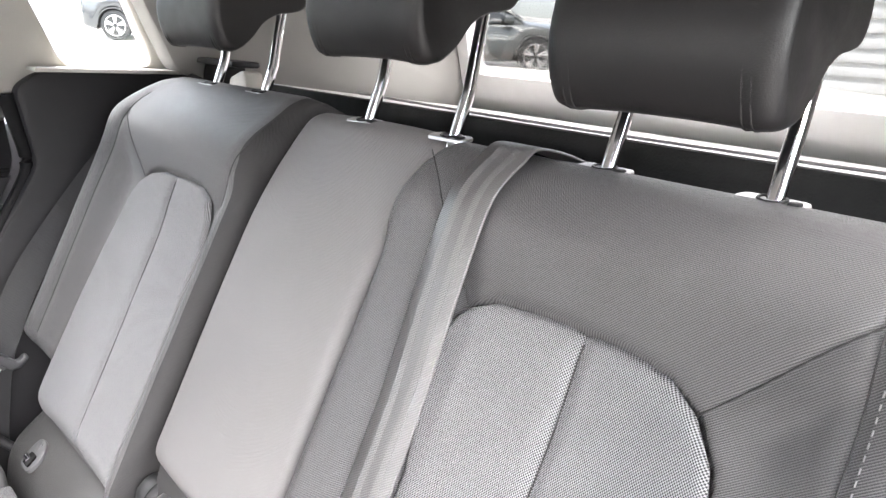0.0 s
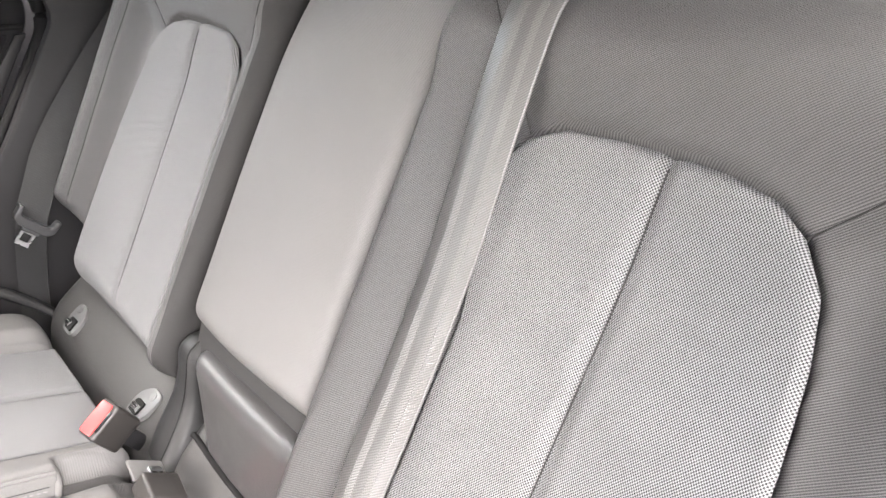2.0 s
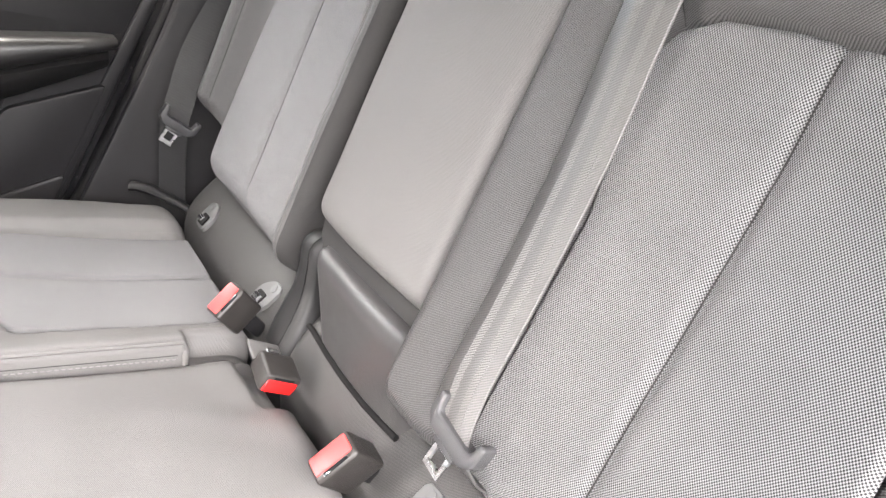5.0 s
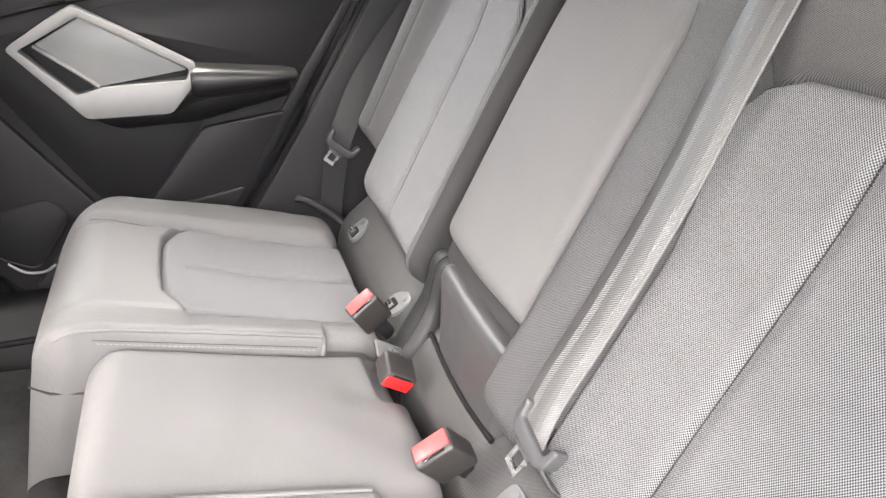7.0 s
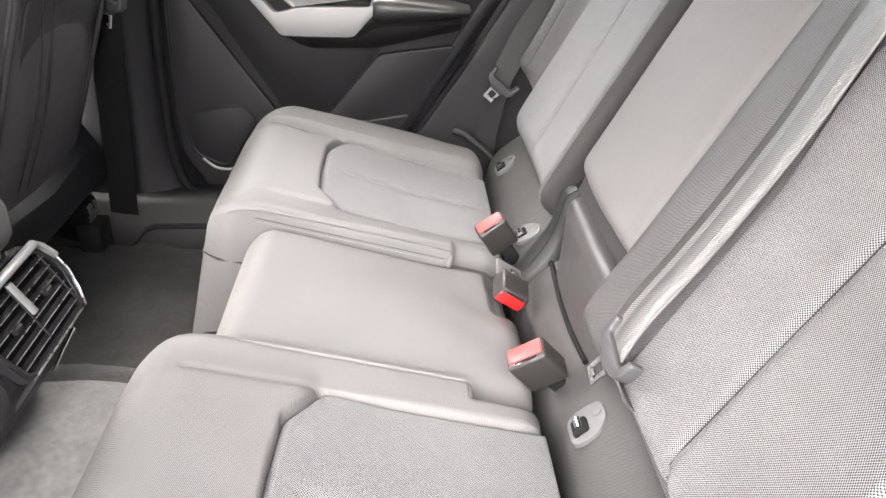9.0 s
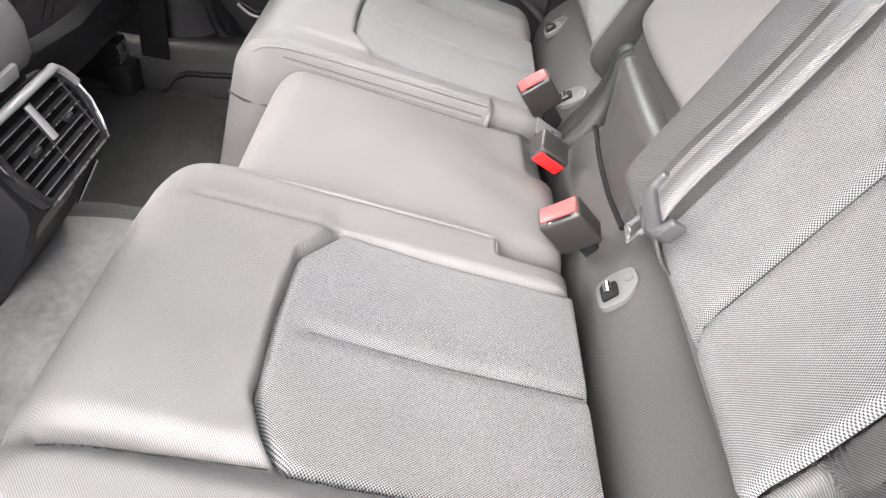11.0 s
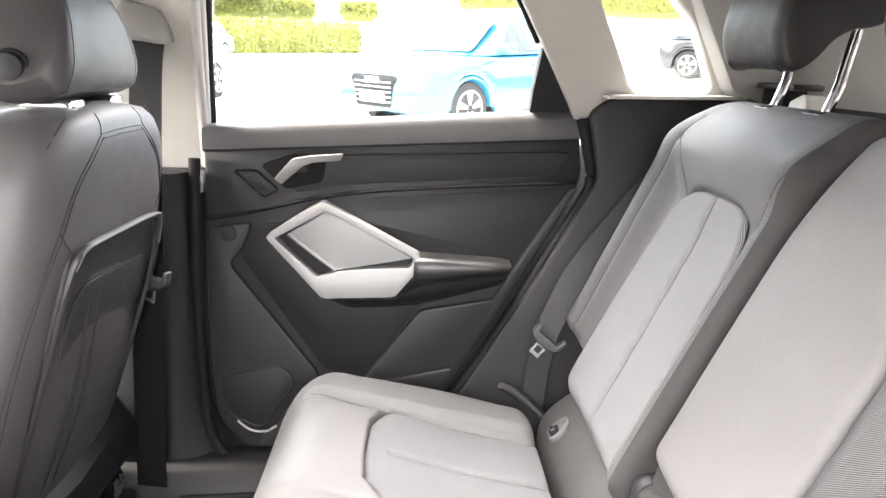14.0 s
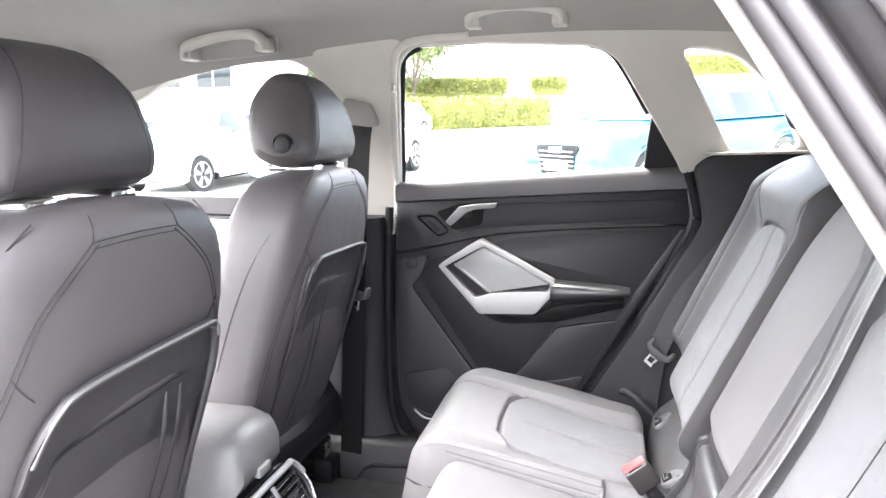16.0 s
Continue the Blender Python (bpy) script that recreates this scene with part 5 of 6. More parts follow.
def build_belts():
    fr = back_frame(-1)
    # middle belt, lying over the near backrest
    b = thing("seat_belt", on(fr, 0.17, 0.45, 0.0), "pale grey middle seat belt lying over the backrest", "seat belt", "rear seat belts")
    rowz = [(0.201, 0.450, -0.070), (0.201, 0.443, -0.028), (0.201, 0.432, 0.006), (0.202, 0.416, 0.018), (0.202, 0.400, 0.028), (0.202, 0.382, 0.0355), (0.203, 0.355, 0.0385), (0.204, 0.28, 0.034), (0.205, 0.20, 0.027), (0.206, 0.12, 0.026), (0.208, 0.06, 0.029), (0.213, 0.0, 0.036), (0.221, -0.040, 0.036), (0.226, -0.058, 0.022), (0.226, -0.070, 0.000), (0.226, -0.075, -0.05)]
    pts = spline([on(fr, *r) for r in rowz], 6)
    part("webbing", strap(pts, [(0, 1, 0)] * len(pts), 0.047), WEBBING, b, "pale grey woven webbing")
    for dx in (-0.0085, 0.0085):
        rz = [(u + dx, v, n + 0.0008) for u, v, n in rowz]
        q = spline([on(fr, *r) for r in rz], 6)
        part("webbing_stripe", strap(q, [(0, 1, 0)] * len(q), 0.0075, 0.0010), WEBSTRIPE, b, "paler lengthwise stripe")
    tongue(b, on(fr, 0.229, -0.034, 0.037), (0.44, -0.16, 0.88), (0.0, -0.98, -0.10), 0.84)
    part("belt_outlet", prism(rounded([(0.165, -0.01), (0.262, -0.01), (0.258, -0.045), (0.170, -0.045)], 0.01), lambda a, c: on(fr, a, 0.424, c), tuple(np.array(fr[2]) * -0.010), 0.003), PLASTIC, b)
    # far outer belt, between seat and side trim, its webbing darkened for shade
    f = thing("seat_belt", (0.02, 0.60, 1.15), "outer seat belt hanging beside the seat, darkened for shade", "seat belt", "rear seat belts")
    rows = [(0.31, 0.550, 1.238), (0.25, 0.575, 1.190), (0.18, 0.600, 1.115), (0.105, 0.614, 1.01), (0.045, 0.612, 0.92), (0.012, 0.600, 0.85), (-0.006, 0.594, 0.80), (-0.016, 0.600, 0.70), (-0.02, 0.602, 0.60)]
    pts = spline(rows, 6)
    part("webbing", strap(pts, [(0.80, -0.45, -0.35)] * len(pts), 0.044), FARWEB, f, "woven webbing darkened for shade")
    tongue(f, (-0.002, 0.582, 0.810), (0.62, 0.0, 0.78), (0.66, -0.05, -0.75), 0.85)
    rows = [(-0.075, 0.622, 0.697), (-0.058, 0.608, 0.697), (-0.04, 0.585, 0.692), (-0.015, 0.545, 0.684), (0.005, 0.51, 0.672)]
    part("anchor_strap", tube(spline(rows, 5), [0.013 - 0.0003 * q for q in range(21)], 10, 0.65), PLASTIC, f, "dark sleeve over the lower strap")
    # front belts at the door pillar
    p = thing("seat_belt", (-0.70, 0.60, 1.30), "black front seat belt hanging at the door pillar", "seat belt", "front seat belts")
    rows = [(-0.690, 0.625, 1.315), (-0.692, 0.600, 1.25), (-0.694, 0.580, 1.10), (-0.694, 0.555, 0.90), (-0.700, 0.555, 0.80), (-0.716, 0.572, 0.54), (-0.718, 0.575, 0.50)]
    pts = spline(rows, 6)
    part("webbing", strap(pts, [(1, -0.15, 0)] * len(pts), 0.056), BLACKWEB, p, "black woven webbing")
    tongue(p, (-0.684, 0.548, 0.915), (0.15, 0.0, 0.97), (0.85, -0.35, 0.3), 0.95)
    rings = []
    for k in np.linspace(0, 1, 12):
        z = 1.306 + 0.046 * k
        w = 0.043 * math.sqrt(1 - 0.55 * k * k)
        out = 0.004 + 0.034 * (1 - k ** 1.6)
        y = 0.69 - 0.4 * (z - 1.16) - 0.012
        arc = [(-0.695 - w * math.copysign(abs(math.cos(a)) ** 0.6, math.cos(a)), y - out * math.sin(a) ** 0.8, z - 0.010 * math.sin(a) * (1 - k) + 0.22 * w * math.cos(a)) for a in np.linspace(0, math.pi, 15)]
        rings.append([(-0.695 - w, y + 0.02, z + 0.22 * w)] + arc + [(-0.695 + w, y + 0.02, z - 0.22 * w)])
    # liner grey in place of pillar grey carries the shade on the cover
    part("belt_cover", loft(rings), LINER, p, "cover over the belt guide, greyed for shade")


# ---- front seats ----
def front_seat(s, back, tall, hx, deep):
    """A front seat seen from behind; back: how far it is slid towards the rear."""
    c = s * 0.352
    seat = thing("front_seat", (-0.95, c, 0.45), "dark grey front car seat with hard pocket back", "car seat", "front seats")
    rings = []
    N = 44
    for z, xb, hw, dep in [(q[0], q[1], q[2] * 1.025, q[3]) for q in ((0.57, -0.795, 0.200, 0.11), (0.66, -0.760, 0.212, 0.135), (0.78, -0.722, 0.218, 0.150), (0.90, -0.690, 0.220, 0.155), (1.00, -0.664, 0.218, 0.150), (1.06, -0.652, 0.213, 0.142), (1.11, -0.645, 0.202, 0.130), (1.145, -0.643, 0.186, 0.118), (1.170, -0.646, 0.164, 0.102), (1.185, -0.656, 0.142, 0.080), (1.192, -0.682, 0.11, 0.03))]:
        ring = []
        for k in range(N):
            a = 2 * math.pi * k / N
            e = 3.6
            cx, cy = math.cos(a), math.sin(a)
            yy = math.copysign(abs(cy) ** (2 / e), cy) * hw
            xx = math.copysign(abs(cx) ** (2 / e), cx) * dep * 0.5
            fwd = 0.05 * (abs(yy) / hw) ** 3 if xx < 0 else 0
            ring.append((xb - dep * 0.5 + xx - fwd, c + yy, z + (0.012 * (1 - (yy / hw) ** 2) if z > 1.1 else 0)))
        rings.append(ring)
    part("backrest", loft(rings), FRONTLEATHER, seat, "dark grey leatherette backrest")
    # hard back with pocket
    rim = [(-0.152, 0.60), (-0.156, 0.90), (-0.147, 0.975), (-0.126, 1.016), (-0.085, 1.034), (0.10, 1.040), (0.135, 1.036), (0.152, 1.015), (0.160, 0.93), (0.160, 0.60)]

    def shell(off):
        return lambda a, b: (-0.651 - (0.27 + 0.12 * (1.03 - b)) * (1.03 - b) + off - 0.30 * a * a, c + a * 1.0 * (-s if s > 0 else -s), b)

    hb = part("pocket_panel", prism(rounded(rim, 0.02), shell(0.002), (-0.02, 0, 0), 0.004), HARDBACK, seat, "charcoal hard back panel with pocket")
    edge = [shell(0.006)(a, b) for a, b in rim]
    part("pocket_rim", tube(spline(edge, 6), 0.006, 8, 0.8), HARDBACK, hb, "raised grey rim")
    # pale tube paints the light caught along the rim's top
    part("pocket_highlight", tube(spline([shell(0.0105)(a, b + 0.002) for a, b in rim[2:8]], 6), 0.0026, 6), CONSOLEPAD, hb, "pale strip for the highlight along the rim")
    net = [(-0.125, 0.62), (-0.128, 0.90), (-0.11, 0.97), (0.10, 0.985), (0.125, 0.96), (0.125, 0.62)]
    part("pocket_net", prism(rounded(net, 0.02), shell(0.0030), (-0.004, 0, 0), 0.001), HARDBACK, hb, "charcoal pocket cloth")
    for u in (0.055, 0.085):
        part("pocket_fold", tube(spline([shell(0.004)(u, 0.975), shell(0.010)(u + 0.006, 0.90), shell(0.011)(u - 0.004, 0.78), shell(0.006)(u + 0.006, 0.64)], 6), [0.001 + 0.004 * math.sin(math.pi * q / 18) for q in range(19)], 8, 0.35), HARDBACK, hb)
    # sewn seams round the back and over the shoulders
    stations = ((0.57, -0.795, 0.200, 0.11), (0.66, -0.760, 0.212, 0.135), (0.78, -0.722, 0.218, 0.150), (0.90, -0.690, 0.220, 0.155), (1.00, -0.664, 0.218, 0.150), (1.06, -0.652, 0.213, 0.142), (1.11, -0.645, 0.202, 0.130), (1.145, -0.643, 0.186, 0.118), (1.170, -0.646, 0.164, 0.102), (1.185, -0.656, 0.142, 0.080))

    def skin(a, z, out=0.0004):
        zs = [q[0] for q in stations]
        xb, hw, dep = (float(np.interp(z, zs, [q[i] for q in stations])) for i in (1, 2, 3))
        hw *= 1.025
        k = min(abs(a) / hw, 0.999)
        return (xb - dep / 2 + dep / 2 * (1 - k ** 3.6) ** (1 / 3.6) + out, c - s * a, z + (0.012 * (1 - k * k) if z > 1.1 else 0))

    for e in (1, -1):
        for dd in (0.0, 0.006):
            line = [(0.068, 1.158), (0.100, 1.136), (0.138, 1.104), (0.166, 1.058), (0.188, 1.000), (0.199, 0.94), (0.206, 0.86), (0.207, 0.76), (0.203, 0.66)]
            part("seam_cord", tube(spline([skin(e * (a - dd), z - dd * 0.6) for a, z in line], 6), 0.0006, 6), THREADDARK, seat)
        part("seam_cord", tube(spline([skin(e * a, z) for a, z in ((0.068, 1.158), (0.064, 1.172), (0.060, 1.183))], 4), 0.0006, 6), THREADDARK, seat)
        part("seam_cord", tube(spline([skin(e * a, z) for a, z in ((0.162, 1.064), (0.150, 1.048), (0.138, 1.036))], 4), 0.0007, 6), THREADDARK, seat)
        line = [(-0.660, 0.120, 1.190), (-0.662, 0.150, 1.168), (-0.668, 0.172, 1.145), (-0.690, 0.196, 1.112), (-0.722, 0.2095, 1.065), (-0.750, 0.2165, 1.010), (-0.782, 0.2195, 0.93), (-0.812, 0.219, 0.84)]
        part("seam_cord", tube(spline([(x, c - s * e * (a * 1.025 + 0.0006), z + 0.002) for x, a, z in line], 6), 0.0009, 6), THREADDARK, seat)
    for dz in (0.0, -0.006):
        part("seam_cord", tube(spline([skin(a, 1.158 + dz) for a in np.linspace(-0.068, 0.068, 9)], 3), 0.0006, 6), THREADDARK, seat)
    # cushion and its base
    rings = []
    for x, zt, hw in ((-1.30, 0.70, 0.20), (-1.26, 0.745, 0.235), (-1.1, 0.745, 0.25), (-0.9, 0.715, 0.25), (-0.78, 0.69, 0.235), (-0.745, 0.66, 0.21)):
        rings.append([(x, c - hw, 0.58), (x, c - hw, zt - 0.03), (x, c - hw + 0.03, zt), (x, c, zt - 0.02), (x, c + hw - 0.03, zt), (x, c + hw, zt - 0.03), (x, c + hw, 0.58)])
    part("cushion", loft(rings), PLASTIC, seat)
    for off in (-0.19, 0.19):
        rail = part("slide_rail", box(-1.25, -0.775, c + off - 0.024, c + off + 0.024, 0.485, 0.535, 0.006), PLASTIC, seat, "black slide rail")
        part("rail_foot", box(-0.800, -0.755, c + off - 0.03, c + off + 0.03, 0.42, 0.49, 0.008), PLASTIC, rail)
        part("rail_cap", box(-0.778, -0.772, c + off - 0.020, c + off + 0.020, 0.492, 0.528, 0.002), STEEL, rail)
    part("cross_tube", tube([(-0.790, c - 0.21, 0.585), (-0.790, c + 0.21, 0.585)], 0.016, 10), PLASTIC, seat)
    # headrest
    rings = []
    prof = [(-0.684, 1.206), (-0.675, 1.238), (-0.686, 1.300), (-0.710, 1.350), (-0.738, 1.374), (-0.770, 1.372), (-0.795, 1.345), (-0.808, 1.295), (-0.802, 1.240), (-0.785, 1.208), (-0.745, 1.192), (-0.710, 1.196)]
    prof = [((p.x + 0.724 - 0.018) * deep - 0.724 + 0.036 + hx, p.y + 0.021) for p in spline([(*q, 0) for q in prof + prof[:1]], 3)[:-1]]
    cx, cz = -0.724 + hx, 1.306
    for t in np.linspace(-1, 1, 21):
        a = abs(t)
        k = 1.0 if a < 0.82 else 1 - 0.22 * (1 - math.sqrt(max(0, 1 - ((a - 0.82) / 0.18) ** 2)))
        up = tall * (1 - 0.10 * a ** 3)
        rings.append([(cx + (x - cx) * k, c + t * (0.122 - 0.050 * min(1.0, max(0.0, (cz + (z - cz) * (tall if z > cz else 1.0) - 1.235) / 0.125)) ** 1.25), cz + (z - cz) * k * (up if z > cz else 1.10)) for x, z in prof])
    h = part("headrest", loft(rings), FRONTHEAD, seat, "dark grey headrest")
    for t in (-3, 3):
        part("headrest_seam", tube([rings[10 + int(t * 2.9)][q % len(rings[0])] for q in range(-3, 16)], 0.0006, 6), THREADDARK, h)
    yi = c - s * 0.1165
    part("adjuster_button", disc((-0.716 + hx, yi, 1.246), (0, 1, 0), 0.0165, 0.012, 28, 0.004), SOFT, h, "round black adjuster button")
    part("button_ring", tube([(-0.716 + hx + 0.019 * math.cos(a), yi + 0.002 * s, 1.246 + 0.019 * math.sin(a)) for a in np.linspace(0, 2 * math.pi, 25)], 0.0025, 6), PLASTIC, h)
    for off in (-0.06, 0.06):
        part("post", tube([(-0.715 + hx, c + off, 1.17), (-0.725 + hx, c + off, 1.24)], 0.007, 10), CHROME, h, "chrome post")
        part("collar", box(-0.730 + hx, -0.668 + hx, c + off - 0.020, c + off + 0.020, 1.194, 1.208, 0.004), CHROME, h, "bright collar")
    seat.location.x += back
    seat.location.z += 0.012
    return seat


def build_console():
    k = thing("centre_console", (-0.75, 0.0, 0.45), "black centre console with rear air vents", "centre console")
    prof = [(-1.40, 0.46), (-1.40, 0.66), (-0.70, 0.690), (-0.668, 0.708), (-0.655, 0.706), (-0.612, 0.632), (-0.612, 0.615), (-0.624, 0.585), (-0.640, 0.545), (-0.690, 0.47)]
    part("body", prism(prof, side(-0.092), (0, 0.184, 0), 0.006), PLASTIC, k)
    # vent face: normal and downward axis
    a, b = Vector((-0.646, 0, 0.718)), Vector((-0.596, 0, 0.632))
    d = (b - a).normalized()
    n = Vector((-d.z, 0, d.x))
    L = (b - a).length

    def at(v, y, h):
        p = a + d * v + n * h
        return (p.x, y, p.z)

    fr = part("vent_frame", prism(rounded([(-0.088, -0.004), (0.078, -0.004), (0.096, 0.030), (0.097, 0.055), (0.080, L + 0.002), (-0.080, L + 0.002), (-0.092, 0.055), (-0.092, 0.025)], 0.014), lambda u, v: at(v, u, 0.006), tuple(n * -0.012), 0.003, [rounded([(-0.076, 0.008), (0.070, 0.008), (0.086, 0.034), (0.087, 0.052), (0.072, L - 0.006), (-0.070, L - 0.006), (-0.080, 0.052)], 0.008)]), GLOSS, k, "gloss black vent frame")
    part("top_strip", tube([at(0.012, -0.090, 0.007), at(0.000, -0.084, 0.008), at(0.000, 0.076, 0.008), at(0.010, 0.086, 0.007), at(0.030, 0.096, 0.006)], 0.0065, 8, 0.8), VENTSILVER, fr, "satin silver strip")
    part("foot_strip", tube([at(L, -0.076, 0.007), at(L, 0.076, 0.007), at(L - 0.02, 0.088, 0.007), at(L - 0.045, 0.097, 0.007), at(L - 0.07, 0.096, 0.006)], 0.0013, 6), STEEL, fr)
    part("vent_back", prism([(-0.082, 0.008), (0.082, 0.008), (0.082, L - 0.004), (-0.082, L - 0.004)], lambda u, v: at(v, u, -0.010), tuple(n * -0.004), 0), FRAMEBLACK, fr)
    for i in range(6):
        v = 0.018 + i * (L - 0.032) / 5
        part("vent_slat", tube([at(v, -0.078, 0.000), at(v, 0.078, 0.000)], 0.0042, 6, 0.30), FRAMEBLACK, fr)
        part("slat_edge", tube([at(v + 0.002, -0.078, 0.0035), at(v + 0.002, 0.078, 0.0035)], 0.0007, 5), STEEL, fr)
    for y in (-0.0, ):
        part("vent_divider", tube([at(0.010, y, 0.005), at(L * 0.55, y, 0.006)], 0.0055, 8, 0.7), VENTSILVER, fr)
    for y in (-0.04, 0.04):
        part("vent_slider", tube([at(L * 0.5, y - 0.007, 0.007), at(L * 0.5, y + 0.007, 0.007)], 0.004, 8), PLASTIC, fr)
        part("vent_wheel", tube([at(0.014, y + 0.034, 0.004), at(L - 0.012, y + 0.034, 0.004)], 0.0014, 6), PLASTIC, fr)
    part("power_panel", prism(rounded([(-0.07, 0.02), (0.07, 0.02), (0.066, 0.085), (-0.066, 0.085)], 0.01), lambda u, v: (-0.606 - 0.42 * v, u, 0.622 - 0.9 * v), (-0.006, 0, 0.002), 0.003), GLOSS, k)
    part("panel_edge", tube([(-0.610, 0.072, 0.598), (-0.645, 0.068, 0.530)], 0.0022, 6), CHROME, k)
    arm = thing("console_armrest", (-0.80, 0.0, 0.66), "pale grey padded armrest on the centre console", "armrest")
    rings = []
    for x, zb, zt, w in ((-1.02, 0.73, 0.800, 0.066), (-0.98, 0.715, 0.815, 0.072), (-0.80, 0.71, 0.822, 0.074), (-0.70, 0.71, 0.822, 0.074), (-0.665, 0.725, 0.812, 0.070), (-0.652, 0.745, 0.795, 0.062)):
        rings.append([(x, -w, zb), (x, -w, zt - 0.016), (x, -w + 0.014, zt), (x, w - 0.014, zt), (x, w, zt - 0.016), (x, w, zb)])
    part("pad", loft(rings), CONSOLEPAD, arm, "pale grey leatherette pad")
    rings = [[(x, -w, 0.655), (x, -w, zt), (x, w, zt), (x, w, 0.655)] for x, zt, w in ((-1.0, 0.735, 0.066), (-0.70, 0.735, 0.070), (-0.668, 0.735, 0.064))]
    part("bin", loft(rings), PLASTIC, arm, "black storage bin below")
    part("latch", box(-0.660, -0.646, -0.02, 0.02, 0.735, 0.752, 0.003), SILVER, arm)


THREADDARK = material("dark stitched seam", (0.012, 0.011, 0.011), 0.7, vary=0.2, scale=300)
HINGE = material("black satin plastic", (0.012, 0.012, 0.0125), 0.52, spec=0.3, vary=0.08, scale=40, bump=0.1, bump_scale=900)
COLLAR = material("satin metal", (0.42, 0.42, 0.42), 0.35, metal=0.8, vary=0.05, scale=80)
ARMLEATHER = material("shiny grey leatherette", (0.043, 0.0414, 0.0418), 0.38, vary=0.1, scale=40, bump=0.25, bump_scale=900)
TONGUE = material("dark grey grained plastic", (0.045, 0.045, 0.047), 0.45, vary=0.1, scale=80, bump=0.25, bump_scale=1500)
BEZEL = material("grey plastic", (0.075, 0.075, 0.076), 0.5, vary=0.08, scale=60)
VENTSILVER = material("satin silver plastic", (0.20, 0.20, 0.20), 0.45, metal=0.3, vary=0.05, scale=80)
WEBSTRIPE = woven("paler belt stripe", (0.085, 0.083, 0.082), (0.128, 0.125, 0.123), 0.0018, rough=0.45, twill=True, bump=0.3, sheen=0.0)
FARWEB = woven("belt webbing darkened for shade", (0.013, 0.013, 0.014), (0.024, 0.024, 0.025), 0.0022, rough=0.5, twill=True, bump=0.3, sheen=0.1)
BLACKWEB = woven("black belt webbing", (0.004, 0.004, 0.0044), (0.009, 0.009, 0.0095), 0.0022, rough=0.6, twill=True, bump=0.3, sheen=0.0, spec=0.15)

build_ground()
build_floor()
for sgn in (1, -1):
    build_sill(sgn)
    build_upper_side(sgn)
build_windows()
build_ceiling()
build_lower_far()
build_skins()
build_rear_end()
build_near_side()
grab_handle(-0.425, -0.218, 0.540, 1.500, 1.500, "grab_handle")
grab_handle(-1.075, -0.862, 0.520, 1.446, 1.462, "grab_handle")
outer_seat(1, 0.154)
outer_seat(-1, 0.103)
centre_seat()
build_belts()
buckle((-0.067, 0.143, 0.748), (-0.534, -0.286, 0.796), (-0.791, -0.163, -0.589), PALERED, 0.88, "black upright seat belt buckle with pink-red button")
buckle((-0.047, 0.020, 0.703), (-0.10, -0.974, -0.202), (0.866, 0.015, -0.50), RED, 0.86, "black seat belt buckle lying on its side, bright red button", True)
buckle((-0.060, -0.132, 0.743), (-0.659, -0.195, 0.726), (-0.752, 0.158, -0.640), PALERED, 0.93, "black upright seat belt buckle with pink-red button")
front_seat(1, 0.010, 0.84, -0.004, 1.08)
front_seat(-1, 0.052, 0.62, -0.035, 1.0)
build_console()


# ---- outside: parked cars, hedges, trees, buildings ----
def leafy(name_seed, boxes, count, size):
    """A mass of small bent leaves scattered over and through soft-edged boxes (centre, half sizes)."""
    rnd = random.Random(name_seed)
    verts, faces = [], []
    for _ in range(count):
        c, h = boxes[rnd.randrange(len(boxes))]
        while True:
            p = Vector((rnd.uniform(-1, 1), rnd.uniform(-1, 1), rnd.uniform(-1, 1)))
            m = max(abs(p.x), abs(p.y), abs(p.z)) if h[3] else p.length
            if 0.55 < m <= 1:
                break
        q = Vector(c) + Vector((p.x * h[0], p.y * h[1], p.z * h[2])) * (0.9 + 0.2 * rnd.random())
        e = Euler((rnd.uniform(0, 6.3), rnd.uniform(0, 6.3), rnd.uniform(0, 6.3))).to_matrix()
        s = size * rnd.uniform(0.6, 1.4)
        i = len(verts)
        for a in ((-0.5, 0, 0), (0, -0.32, 0.08), (0.5, 0, 0), (0, 0.32, 0.08)):
            verts.append(q + e @ (Vector(a) * s))
        faces.append((i, i + 1, i + 2, i + 3))
    return raw(verts, faces, smooth=False)


def leaf_material(name, base):
    m = material(name, base, 0.6, vary=0.2, scale=2)
    nt = m.node_tree
    b = nt.nodes["Principled BSDF"]
    g = nt.nodes.new("ShaderNodeNewGeometry")
    mr = nt.nodes.new("ShaderNodeMapRange")
    mr.inputs[3].default_value, mr.inputs[4].default_value = 0.6, 1.5
    nt.links.new(g.outputs["Random Per Island"], mr.inputs[0])
    sc = nt.nodes.new("ShaderNodeVectorMath")
    sc.operation = "SCALE"
    nt.links.new(b.inputs["Base Color"].links[0].from_socket, sc.inputs[0])
    nt.links.new(mr.outputs[0], sc.inputs["Scale"])
    nt.links.new(sc.outputs[0], b.inputs["Base Color"])
    return m


LEAF = leaf_material("yellow-green leaves", (0.20, 0.21, 0.045))
LEAF2 = leaf_material("fresh green leaves", (0.13, 0.17, 0.04))
BARK = material("grey-brown bark", (0.12, 0.09, 0.07), 0.9, vary=0.3, scale=12, bump=0.6, bump_scale=40)
BLUE = material("bright blue car paint", (0.03, 0.22, 0.36), 0.22, metal=0.0, vary=0.03, scale=40, coat=1.0)
WHITECAR = material("white car paint", (0.72, 0.72, 0.72), 0.3, vary=0.03, scale=40, coat=0.8)
GREYCAR = material("grey-green car paint", (0.10, 0.11, 0.11), 0.28, metal=0.4, vary=0.05, scale=40, coat=0.8)
